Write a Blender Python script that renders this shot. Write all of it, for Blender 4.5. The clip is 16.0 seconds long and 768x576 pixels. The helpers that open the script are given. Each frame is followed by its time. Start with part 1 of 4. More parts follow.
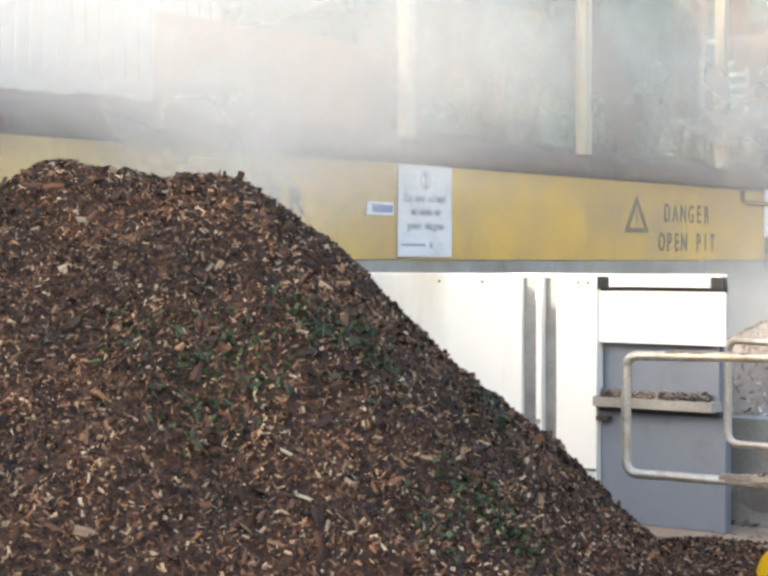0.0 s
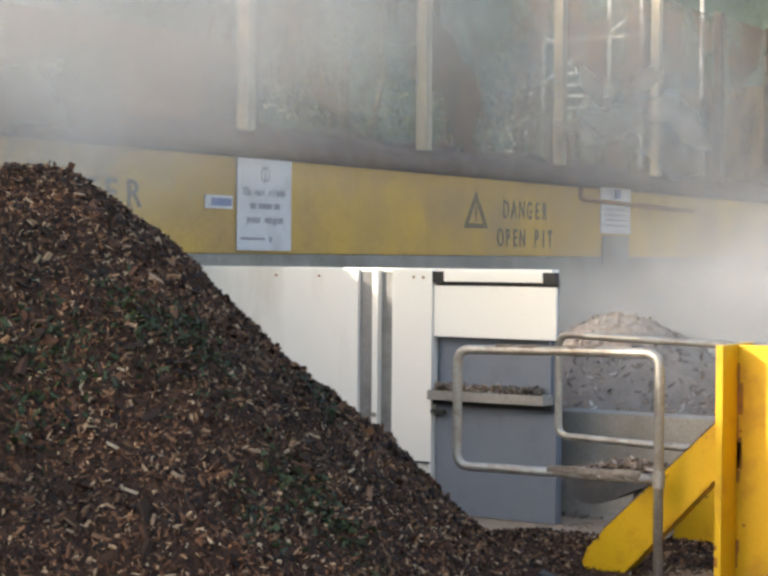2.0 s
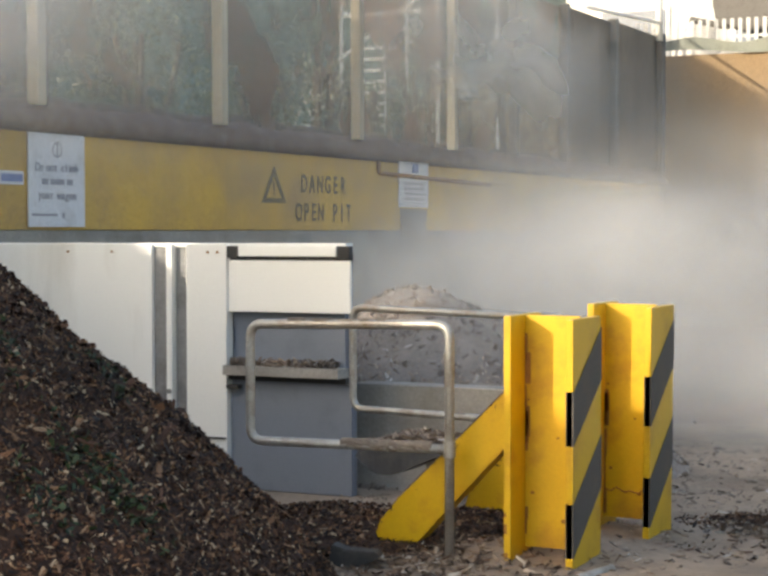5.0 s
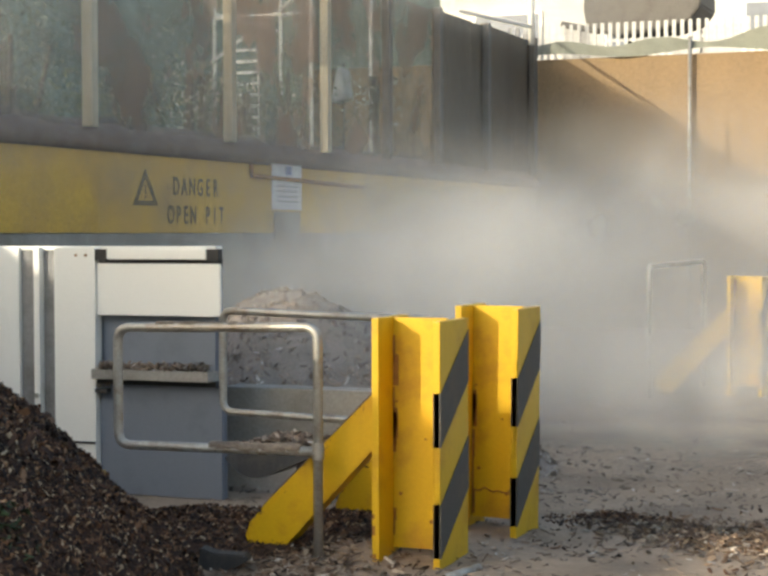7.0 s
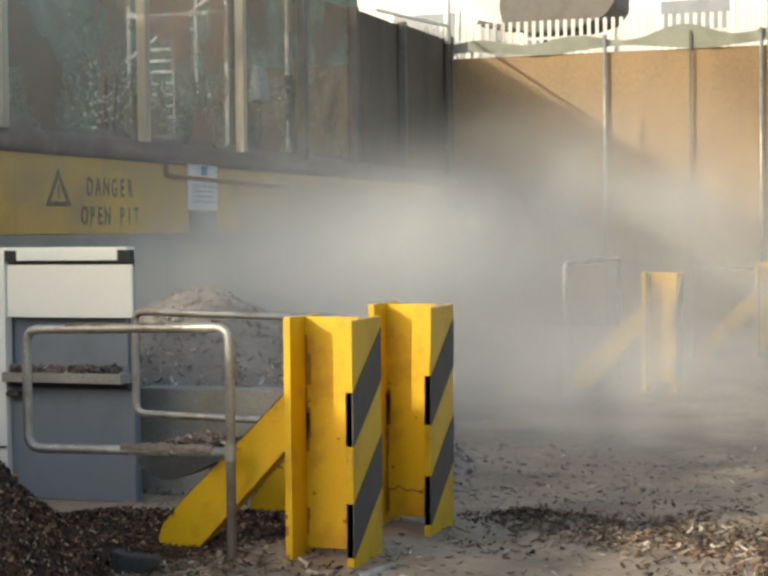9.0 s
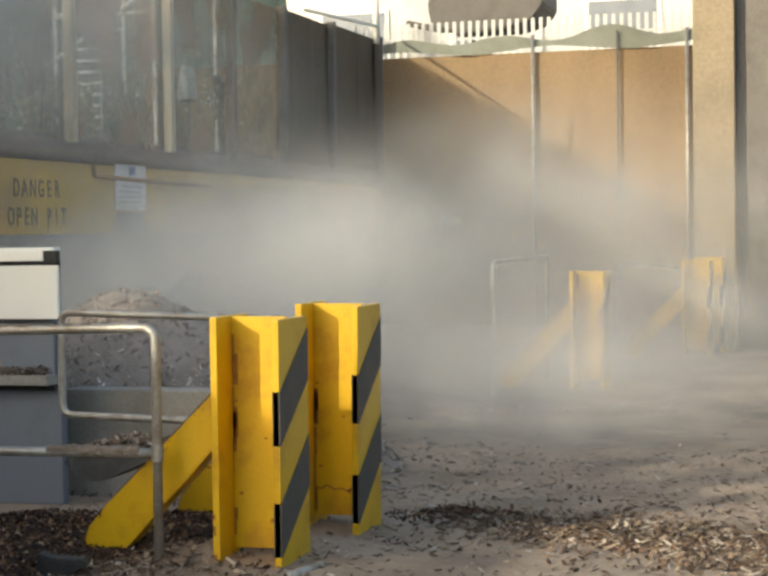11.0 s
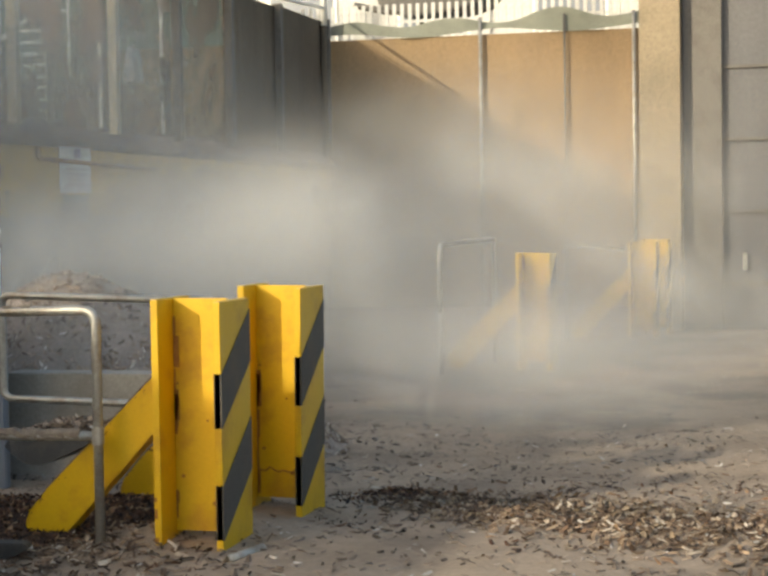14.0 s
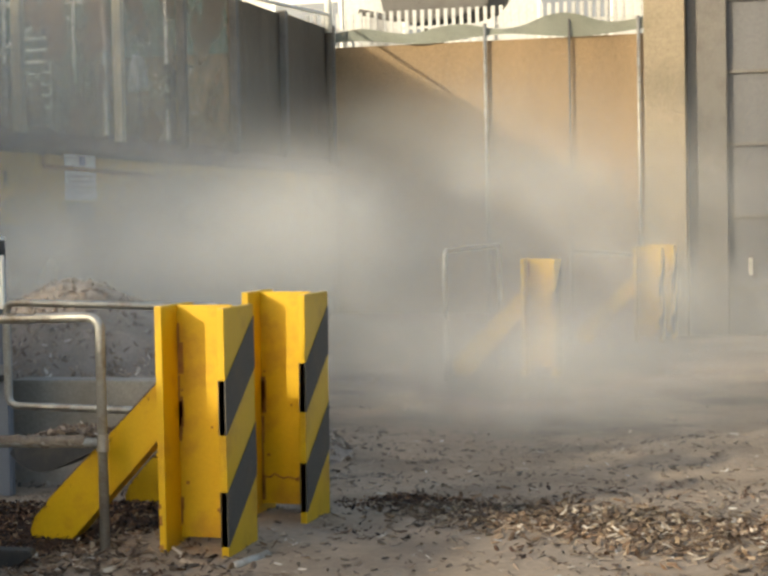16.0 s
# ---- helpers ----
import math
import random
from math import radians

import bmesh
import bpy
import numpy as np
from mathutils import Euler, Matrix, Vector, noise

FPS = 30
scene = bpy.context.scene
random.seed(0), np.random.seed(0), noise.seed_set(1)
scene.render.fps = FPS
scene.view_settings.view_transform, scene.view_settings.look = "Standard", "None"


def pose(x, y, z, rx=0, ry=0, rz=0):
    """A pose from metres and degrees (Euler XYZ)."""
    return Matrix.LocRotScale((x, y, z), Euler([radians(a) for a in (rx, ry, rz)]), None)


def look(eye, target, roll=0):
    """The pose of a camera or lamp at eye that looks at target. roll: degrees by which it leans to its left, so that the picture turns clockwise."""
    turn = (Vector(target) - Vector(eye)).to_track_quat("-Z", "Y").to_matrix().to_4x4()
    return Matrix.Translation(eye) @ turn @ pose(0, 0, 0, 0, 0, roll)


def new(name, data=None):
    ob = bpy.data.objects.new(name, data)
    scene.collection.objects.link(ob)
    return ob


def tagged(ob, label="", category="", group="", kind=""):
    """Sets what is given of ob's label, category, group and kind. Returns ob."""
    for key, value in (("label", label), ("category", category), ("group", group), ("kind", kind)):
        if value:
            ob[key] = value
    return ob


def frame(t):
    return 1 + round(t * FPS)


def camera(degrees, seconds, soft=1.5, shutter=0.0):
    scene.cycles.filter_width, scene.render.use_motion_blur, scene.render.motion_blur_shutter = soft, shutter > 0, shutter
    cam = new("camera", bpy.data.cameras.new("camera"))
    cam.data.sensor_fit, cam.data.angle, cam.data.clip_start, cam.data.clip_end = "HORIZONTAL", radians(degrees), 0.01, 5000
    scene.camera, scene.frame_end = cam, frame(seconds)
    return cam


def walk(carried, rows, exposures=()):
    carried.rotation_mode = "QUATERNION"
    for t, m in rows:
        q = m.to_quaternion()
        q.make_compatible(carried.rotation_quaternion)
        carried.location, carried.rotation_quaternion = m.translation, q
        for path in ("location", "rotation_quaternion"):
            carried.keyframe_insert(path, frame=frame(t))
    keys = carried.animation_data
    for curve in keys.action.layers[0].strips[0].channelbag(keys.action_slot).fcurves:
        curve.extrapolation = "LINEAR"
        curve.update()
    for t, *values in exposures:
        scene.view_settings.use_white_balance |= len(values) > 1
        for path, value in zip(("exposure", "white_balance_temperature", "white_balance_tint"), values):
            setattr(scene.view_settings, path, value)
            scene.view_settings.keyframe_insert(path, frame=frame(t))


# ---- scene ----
cam = camera(26.0, 16.0, soft=3.0)
PATH = [
    (0, (0.337, -0.433, 1.623), (-0.89, 1.146, 1.591), 0.0),
    (0.5, (0.354, -0.417, 1.62), (-0.836, 1.191, 1.588), 0.1),
    (1, (0.38, -0.415, 1.612), (-0.769, 1.222, 1.582), 0.1),
    (1.5, (0.399, -0.414, 1.618), (-0.719, 1.244, 1.588), 0.3),
    (2, (0.411, -0.408, 1.62), (-0.667, 1.276, 1.582), 0.4),
    (2.5, (0.413, -0.392, 1.616), (-0.631, 1.313, 1.569), 0.3),
    (3, (0.428, -0.38, 1.613), (-0.587, 1.343, 1.551), 0.3),
    (3.5, (0.439, -0.377, 1.614), (-0.537, 1.367, 1.546), 0.4),
    (4, (0.452, -0.366, 1.612), (-0.492, 1.395, 1.544), 0.4),
    (4.5, (0.465, -0.368, 1.612), (-0.446, 1.411, 1.544), 0.2),
    (5, (0.473, -0.366, 1.613), (-0.402, 1.431, 1.546), -0.1),
    (7.5, (0.538, -0.37, 1.616), (-0.179, 1.496, 1.548), -0.2),
    (8, (0.547, -0.36, 1.615), (-0.149, 1.513, 1.541), -0.3),
    (8.5, (0.554, -0.352, 1.616), (-0.115, 1.532, 1.543), -0.3),
    (9, (0.561, -0.329, 1.612), (-0.091, 1.56, 1.546), -0.6),
    (11.5, (0.608, -0.345, 1.607), (0.058, 1.577, 1.536), -1.1),
    (12, (0.621, -0.33, 1.596), (0.09, 1.596, 1.517), -1.4),
    (12.5, (0.622, -0.327, 1.601), (0.099, 1.602, 1.517), -1.1),
    (13, (0.624, -0.328, 1.6), (0.108, 1.602, 1.511), -1.0),
    (13.5, (0.626, -0.319, 1.597), (0.108, 1.611, 1.513), -0.9),
    (14, (0.626, -0.309, 1.598), (0.109, 1.621, 1.51), -0.9),
    (14.5, (0.624, -0.306, 1.597), (0.103, 1.623, 1.508), -0.9),
    (15, (0.635, -0.308, 1.595), (0.11, 1.62, 1.511), -1.2),
    (15.5, (0.638, -0.308, 1.598), (0.116, 1.621, 1.515), -1.1),
    (16, (0.635, -0.303, 1.595), (0.111, 1.625, 1.515), -1.1),
]
walk(cam, [(t, look(eye, target, roll)) for t, eye, target, roll in PATH],
     exposures=[(0, 2.6, 7300, 10), (1, 2.12, 7200, 10), (2, 1.72, 7150, 10), (5, 1.48, 7200, 8), (8, 1.17, 7200, 4), (16, 1.05, 7450, 4)])

# exposure, sky and sun -------------------------------------------------------
world = bpy.data.worlds.new("sky")
scene.world = world
world.use_nodes = True
SUN_TRAVEL = Vector((0.60, 0.80, -0.37)).normalized()
scene.cycles.transparent_max_bounces = 64
wn = world.node_tree
sky = wn.nodes.new("ShaderNodeTexSky")
sky.sky_type = 'NISHITA'
sky.sun_disc = False
sky.sun_elevation = math.asin(-SUN_TRAVEL.z)
sky.sun_rotation = math.atan2(-SUN_TRAVEL.x, -SUN_TRAVEL.y)
sky.dust_density = 3.0
wn.links.new(sky.outputs[0], wn.nodes["Background"].inputs[0])
wn.nodes["Background"].inputs[1].default_value = 0.15
sun_data = bpy.data.lights.new("sun", 'SUN')
sun_data.energy, sun_data.angle, sun_data.color = 1.8, radians(0.6), (1.0, 0.93, 0.82)
sun = new("sun", sun_data)
sun.matrix_world = look((-20, -14, 16), Vector((-20, -14, 16)) + SUN_TRAVEL)

# materials -------------------------------------------------------------------
def nodes_of(name):
    m = bpy.data.materials.new(name)
    m.use_nodes = True
    return m, m.node_tree, m.node_tree.nodes["Principled BSDF"]


def ramp(nt, stops):
    r = nt.nodes.new("ShaderNodeValToRGB")
    while len(r.color_ramp.elements) < len(stops):
        r.color_ramp.elements.new(0.5)
    for e, (p, c) in zip(r.color_ramp.elements, stops):
        e.position, e.color = p, (*c, 1)
    return r


def noise_node(nt, scale, detail=6, coords="Object", rough=0.6, stretch=None):
    tc = nt.nodes.new("ShaderNodeTexCoord")
    n = nt.nodes.new("ShaderNodeTexNoise")
    n.inputs["Scale"].default_value, n.inputs["Detail"].default_value, n.inputs["Roughness"].default_value = scale, detail, rough
    src = tc.outputs[coords]
    if stretch:
        mp = nt.nodes.new("ShaderNodeMapping")
        mp.inputs["Scale"].default_value = stretch
        nt.links.new(src, mp.inputs[0])
        src = mp.outputs[0]
    nt.links.new(src, n.inputs["Vector"])
    return n


def bump(nt, bsdf, height, strength, distance):
    b = nt.nodes.new("ShaderNodeBump")
    b.inputs["Strength"].default_value, b.inputs["Distance"].default_value = strength, distance
    nt.links.new(height, b.inputs["Height"])
    nt.links.new(b.outputs[0], bsdf.inputs["Normal"])


def worn(name, base, dirt, amount=0.4, scale=3.0, fine=40.0, rough=0.6, metal=0.0, relief=0.3, stretch=None, grain=0.45):
    """A surface with broad stains and fine grain over a base colour."""
    m, nt, b = nodes_of(name)
    big, small = noise_node(nt, scale, 8, stretch=stretch), noise_node(nt, fine, 5)
    r = ramp(nt, [(0.62 - 0.35 * amount, base), (0.86 - 0.2 * amount, dirt)])
    nt.links.new(big.outputs["Fac"], r.inputs[0])
    mix = nt.nodes.new("ShaderNodeMix")
    mix.data_type, mix.blend_type = 'RGBA', 'MULTIPLY'
    mix.inputs["Factor"].default_value = grain
    g = ramp(nt, [(0.3, (0.55, 0.55, 0.55)), (0.7, (1.15, 1.15, 1.15))])
    nt.links.new(small.outputs["Fac"], g.inputs[0])
    nt.links.new(r.outputs[0], mix.inputs["A"])
    nt.links.new(g.outputs[0], mix.inputs["B"])
    nt.links.new(mix.outputs["Result"], b.inputs["Base Color"])
    b.inputs["Roughness"].default_value, b.inputs["Metallic"].default_value = rough, metal
    bump(nt, b, small.outputs["Fac"], relief, 0.01)
    return m


def island_mat(name, stops, rough=0.85):
    """One colour for each loose piece, drawn from a ramp."""
    m, nt, b = nodes_of(name)
    g = nt.nodes.new("ShaderNodeNewGeometry")
    r = ramp(nt, stops)
    nt.links.new(g.outputs["Random Per Island"], r.inputs[0])
    n = noise_node(nt, 60, 4)
    mix = nt.nodes.new("ShaderNodeMix")
    mix.data_type, mix.blend_type = 'RGBA', 'MULTIPLY'
    mix.inputs["Factor"].default_value = 0.6
    nt.links.new(r.outputs[0], mix.inputs["A"])
    nt.links.new(n.outputs["Fac"], mix.inputs["B"])
    patch, tone = noise_node(nt, 1.7, 4), ramp(nt, [(0.36, (0.38, 0.40, 0.40)), (0.62, (1.2, 1.12, 1.05))])
    nt.links.new(patch.outputs["Fac"], tone.inputs[0])
    both = nt.nodes.new("ShaderNodeMix")
    both.data_type, both.blend_type = 'RGBA', 'MULTIPLY'
    both.inputs["Factor"].default_value = 0.8
    nt.links.new(mix.outputs["Result"], both.inputs["A"])
    nt.links.new(tone.outputs[0], both.inputs["B"])
    nt.links.new(both.outputs["Result"], b.inputs["Base Color"])
    b.inputs["Roughness"].default_value = rough
    return m


YELLOW = worn("yellow_paint", (0.61, 0.37, 0.010), (0.36, 0.17, 0.015), 0.34, 4.0, 60, 0.42, grain=0.15, relief=0.12)
YELLOW_WALL = worn("yellow_wall_paint", (0.68, 0.42, 0.075), (0.44, 0.29, 0.13), 0.62, 1.1, 30, 0.7)
STRIPE = worn("black_stripe", (0.075, 0.068, 0.06), (0.11, 0.085, 0.06), 0.35, 8, 60, 0.7)
RUST = worn("rust", (0.33, 0.15, 0.03), (0.20, 0.09, 0.025), 0.5, 14, 80, 0.85)
WHITE_STEEL = worn("white_painted_steel", (0.90, 0.89, 0.84), (0.58, 0.54, 0.46), 0.22, 1.2, 90, 0.4, stretch=(1, 1, 0.25), grain=0.08, relief=0.05)
GREY_BLUE = worn("blue_grey_steel", (0.20, 0.225, 0.27), (0.14, 0.155, 0.18), 0.35, 2.0, 60, 0.5, grain=0.12, relief=0.08)
SEAL = worn("grey_channel", (0.26, 0.26, 0.26), (0.14, 0.13, 0.12), 0.4, 4, 40, 0.5)
BLACK = worn("black_rubber", (0.03, 0.03, 0.03), (0.07, 0.06, 0.05), 0.4, 8, 60, 0.7)
GALV = worn("galvanised_pipe", (0.42, 0.41, 0.38), (0.25, 0.20, 0.15), 0.5, 9, 70, 0.42, 0.55)
CRUST = worn("mulch_crust", (0.16, 0.13, 0.105), (0.28, 0.24, 0.20), 0.5, 18, 90, 0.95, relief=0.8)
CONCRETE = worn("concrete", (0.36, 0.34, 0.31), (0.20, 0.18, 0.15), 0.5, 1.5, 45, 0.9)
TAN = worn("tan_wall", (0.29, 0.195, 0.105), (0.22, 0.15, 0.088), 0.5, 0.8, 18, 0.85, stretch=(1, 1, 0.3))
PIER = worn("pier_render", (0.29, 0.235, 0.165), (0.22, 0.18, 0.125), 0.4, 1.0, 25, 0.85)
BEHIND = worn("green_grey_bank", (0.20, 0.26, 0.21), (0.11, 0.13, 0.10), 0.5, 0.7, 8, 0.9)
BOARDS = worn("brown_boards", (0.13, 0.10, 0.07), (0.08, 0.06, 0.042), 0.5, 1.2, 20, 0.85, stretch=(1, 1, 0.2))
GREY_WALL = worn("grey_cladding", (0.12, 0.12, 0.13), (0.08, 0.08, 0.085), 0.5, 0.8, 20, 0.6, stretch=(1, 1, 0.2))
PALE_WOOD = worn("pale_post", (0.52, 0.47, 0.36), (0.34, 0.29, 0.21), 0.5, 3, 40, 0.8, stretch=(1, 1, 0.1))
DARK_POST = worn("dark_post", (0.14, 0.13, 0.12), (0.09, 0.08, 0.07), 0.4, 3, 40, 0.7)
LEDGE = worn("ledge_dirt", (0.15, 0.10, 0.085), (0.24, 0.18, 0.14), 0.5, 6, 50, 0.95, relief=0.8)
SIGN_WHITE = worn("sign_white", (0.74, 0.76, 0.80), (0.55, 0.55, 0.56), 0.25, 4, 40, 0.5)
SIGN_INK = worn("sign_ink", (0.33, 0.33, 0.38), (0.45, 0.45, 0.50), 0.4, 9, 60, 0.6)
SIGN_BLUE = worn("sign_blue", (0.20, 0.25, 0.46), (0.32, 0.36, 0.52), 0.4, 9, 60, 0.6)
STENCIL = worn("stencil_paint", (0.13, 0.11, 0.07), (0.30, 0.21, 0.08), 0.55, 9, 60, 0.7)
WHITE_BUILDING = worn("white_render", (0.62, 0.62, 0.60), (0.48, 0.48, 0.46), 0.3, 0.6, 12, 0.8)
LEAF = island_mat("leaves", [(0.0, (0.03, 0.05, 0.02)), (0.5, (0.08, 0.12, 0.05)), (0.85, (0.16, 0.20, 0.10)), (1.0, (0.45, 0.46, 0.36))], 0.6)
BARK = worn("bark", (0.10, 0.07, 0.05), (0.05, 0.035, 0.025), 0.5, 6, 40, 0.95)
GREEN = island_mat("sprigs", [(0.0, (0.014, 0.028, 0.009)), (1.0, (0.045, 0.085, 0.022))], 0.6)
CHIPS = island_mat("wood_chips", [(0.0, (0.014, 0.007, 0.005)), (0.45, (0.055, 0.025, 0.014)), (0.74, (0.15, 0.066, 0.032)), (0.91, (0.34, 0.19, 0.10)), (0.99, (0.64, 0.50, 0.34))])
PALE_CHIPS = island_mat("pale_chips", [(0.0, (0.07, 0.045, 0.03)), (0.5, (0.22, 0.14, 0.09)), (0.85, (0.45, 0.35, 0.25)), (1.0, (0.75, 0.70, 0.62))])
GREY_CHIPS = island_mat("weathered_chips", [(0.0, (0.17, 0.13, 0.10)), (0.6, (0.36, 0.28, 0.22)), (0.9, (0.55, 0.47, 0.39)), (1.0, (0.85, 0.82, 0.78))])
MULCH = worn("mulch_soil", (0.045, 0.021, 0.012), (0.10, 0.05, 0.027), 0.5, 9, 70, 0.98, relief=1.0)
GREY_MULCH = worn("grey_mulch", (0.27, 0.225, 0.195), (0.36, 0.31, 0.275), 0.5, 7, 60, 0.98, relief=1.0)
SOIL = worn("yard_ground", (0.34, 0.262, 0.195), (0.15, 0.115, 0.085), 0.50, 1.1, 26, 0.95, relief=0.9)
SHADE_CLOTH = worn("shade_cloth", (0.24, 0.25, 0.21), (0.17, 0.18, 0.15), 0.4, 2, 60, 0.9)


def sheet_material():
    """Grubby clear sheet: bare plastic that lets the view through, with brown splashes; light passes through both."""
    m = bpy.data.materials.new("grubby_clear_sheet")
    m.use_nodes = True
    nt = m.node_tree
    nt.nodes.remove(nt.nodes["Principled BSDF"])
    n, f = noise_node(nt, 0.8, 3, rough=0.45), noise_node(nt, 7.0, 5)
    add = nt.nodes.new("ShaderNodeMath")
    add.operation = 'MULTIPLY_ADD'
    add.inputs[1].default_value, add.inputs[2].default_value = 0.20, -0.10
    nt.links.new(f.outputs["Fac"], add.inputs[0])
    tot = nt.nodes.new("ShaderNodeMath")
    nt.links.new(n.outputs["Fac"], tot.inputs[0])
    nt.links.new(add.outputs[0], tot.inputs[1])
    r = ramp(nt, [(0.40, (0.22, 0.22, 0.22)), (0.62, (0.80, 0.80, 0.80))])
    c = ramp(nt, [(0.38, (0.40, 0.50, 0.44)), (0.58, (0.24, 0.175, 0.14))])
    for x in (r, c):
        nt.links.new(tot.outputs[0], x.inputs[0])
    dif, tra, clear = nt.nodes.new("ShaderNodeBsdfDiffuse"), nt.nodes.new("ShaderNodeBsdfTranslucent"), nt.nodes.new("ShaderNodeBsdfTransparent")
    both, mix = nt.nodes.new("ShaderNodeMixShader"), nt.nodes.new("ShaderNodeMixShader")
    for x in (dif, tra):
        nt.links.new(c.outputs[0], x.inputs[0])
    nt.links.new(dif.outputs[0], both.inputs[1])
    nt.links.new(tra.outputs[0], both.inputs[2])
    nt.links.new(r.outputs[0], mix.inputs[0])
    nt.links.new(clear.outputs[0], mix.inputs[1])
    nt.links.new(both.outputs[0], mix.inputs[2])
    nt.links.new(mix.outputs[0], nt.nodes["Material Output"].inputs[0])
    return m


SHEET = sheet_material()


def steam_material(name, density, floor=0.04, scale=0.6):
    """White vapour: thin, uneven, fading towards the rim of each veil."""
    m = bpy.data.materials.new(name)
    m.use_nodes = True
    nt = m.node_tree
    nt.nodes.remove(nt.nodes["Principled BSDF"])
    out = nt.nodes["Material Output"]
    uv = nt.nodes.new("ShaderNodeUVMap")
    uv.uv_map = "veil"
    sub = nt.nodes.new("ShaderNodeVectorMath")
    sub.operation = 'SUBTRACT'
    sub.inputs[1].default_value = (0.5, 0.5, 0)
    nt.links.new(uv.outputs[0], sub.inputs[0])
    ln = nt.nodes.new("ShaderNodeVectorMath")
    ln.operation = 'LENGTH'
    nt.links.new(sub.outputs[0], ln.inputs[0])
    tc, info = nt.nodes.new("ShaderNodeTexCoord"), nt.nodes.new("ShaderNodeObjectInfo")
    sh = nt.nodes.new("ShaderNodeMath")
    sh.operation = 'MULTIPLY'
    sh.inputs[1].default_value = 40.0
    nt.links.new(info.outputs["Random"], sh.inputs[0])
    off = nt.nodes.new("ShaderNodeVectorMath")
    nt.links.new(tc.outputs["Object"], off.inputs[0])
    nt.links.new(sh.outputs[0], off.inputs[1])
    n = nt.nodes.new("ShaderNodeTexNoise")
    n.inputs["Scale"].default_value, n.inputs["Detail"].default_value, n.inputs["Roughness"].default_value = scale, 4.0, 0.5
    n.inputs["Distortion"].default_value = 0.7
    nt.links.new(off.outputs[0], n.inputs["Vector"])
    fourth = nt.nodes.new("ShaderNodeMath")
    fourth.operation = 'POWER'
    fourth.inputs[1].default_value = 3.4
    nt.links.new(ln.outputs["Value"], fourth.inputs[0])
    fall = nt.nodes.new("ShaderNodeMath")
    fall.operation = 'MULTIPLY'
    fall.inputs[1].default_value = -78.0
    nt.links.new(fourth.outputs[0], fall.inputs[0])
    rims = nt.nodes.new("ShaderNodeMath")
    rims.operation = 'EXPONENT'
    nt.links.new(fall.outputs[0], rims.inputs[0])
    puff = nt.nodes.new("ShaderNodeMapRange")
    puff.inputs["From Min"].default_value, puff.inputs["From Max"].default_value = 0.36, 0.68
    puff.inputs["To Min"].default_value = floor
    nt.links.new(n.outputs["Fac"], puff.inputs["Value"])
    mul = nt.nodes.new("ShaderNodeMath")
    mul.operation = 'MULTIPLY'
    nt.links.new(rims.outputs[0], mul.inputs[0])
    nt.links.new(puff.outputs[0], mul.inputs[1])
    den = nt.nodes.new("ShaderNodeMath")
    den.operation = 'MULTIPLY'
    den.inputs[1].default_value = density
    nt.links.new(mul.outputs[0], den.inputs[0])
    dif, tra = nt.nodes.new("ShaderNodeBsdfDiffuse"), nt.nodes.new("ShaderNodeBsdfTranslucent")
    for s in (dif, tra):
        s.inputs[0].default_value = (0.74, 0.74, 0.73, 1)
    both, mix, clear = nt.nodes.new("ShaderNodeMixShader"), nt.nodes.new("ShaderNodeMixShader"), nt.nodes.new("ShaderNodeBsdfTransparent")
    nt.links.new(dif.outputs[0], both.inputs[1])
    nt.links.new(tra.outputs[0], both.inputs[2])
    nt.links.new(den.outputs[0], mix.inputs[0])
    nt.links.new(clear.outputs[0], mix.inputs[1])
    nt.links.new(both.outputs[0], mix.inputs[2])
    nt.links.new(mix.outputs[0], out.inputs[0])
    return m


STEAM_THICK = steam_material("thick_steam", 0.245)
HAZE = steam_material("even_haze", 0.22, 0.5, 0.3)
STEAM_THIN = steam_material("thin_steam", 0.245)
STEAM_DENSE = steam_material("dense_steam", 0.40, 0.10, 0.5)

# mesh helpers ----------------------------------------------------------------
def link_mesh(name, bm, mat, parent=None, smooth=False):
    me = bpy.data.meshes.new(name)
    bm.to_mesh(me)
    bm.free()
    for m in mat if isinstance(mat, (list, tuple)) else [mat]:
        me.materials.append(m)
    if smooth:
        me.shade_smooth()
    ob = new(name, me)
    if parent:
        ob.parent = parent
    return ob


def part(name, bm, mat, parent, label="", smooth=False):
    ob = link_mesh(name, bm, mat, parent, smooth)
    return tagged(ob, label) if label else ob


def structure(name, bm, mat, label, category, smooth=False):
    return tagged(link_mesh(name, bm, mat, None, smooth), label, category, kind="structure")


def empty(name, x, y, z, rz, label, category, group="", kind=""):
    ob = new(name)
    ob.matrix_world = pose(x, y, z, 0, 0, rz)
    return tagged(ob, label, category, group, kind)


def box(lo, hi, bevel=0.0, bm=None):
    own = bm is None
    bm = bm or bmesh.new()
    made = bmesh.ops.create_cube(bm, size=1.0)["verts"]
    for v in made:
        v.co = Vector([lo[n] + (hi[n] - lo[n]) * (v.co[n] + 0.5) for n in range(3)])
    if bevel and own:
        bmesh.ops.bevel(bm, geom=list(bm.edges), offset=bevel, segments=2, affect='EDGES', profile=0.6)
    return bm


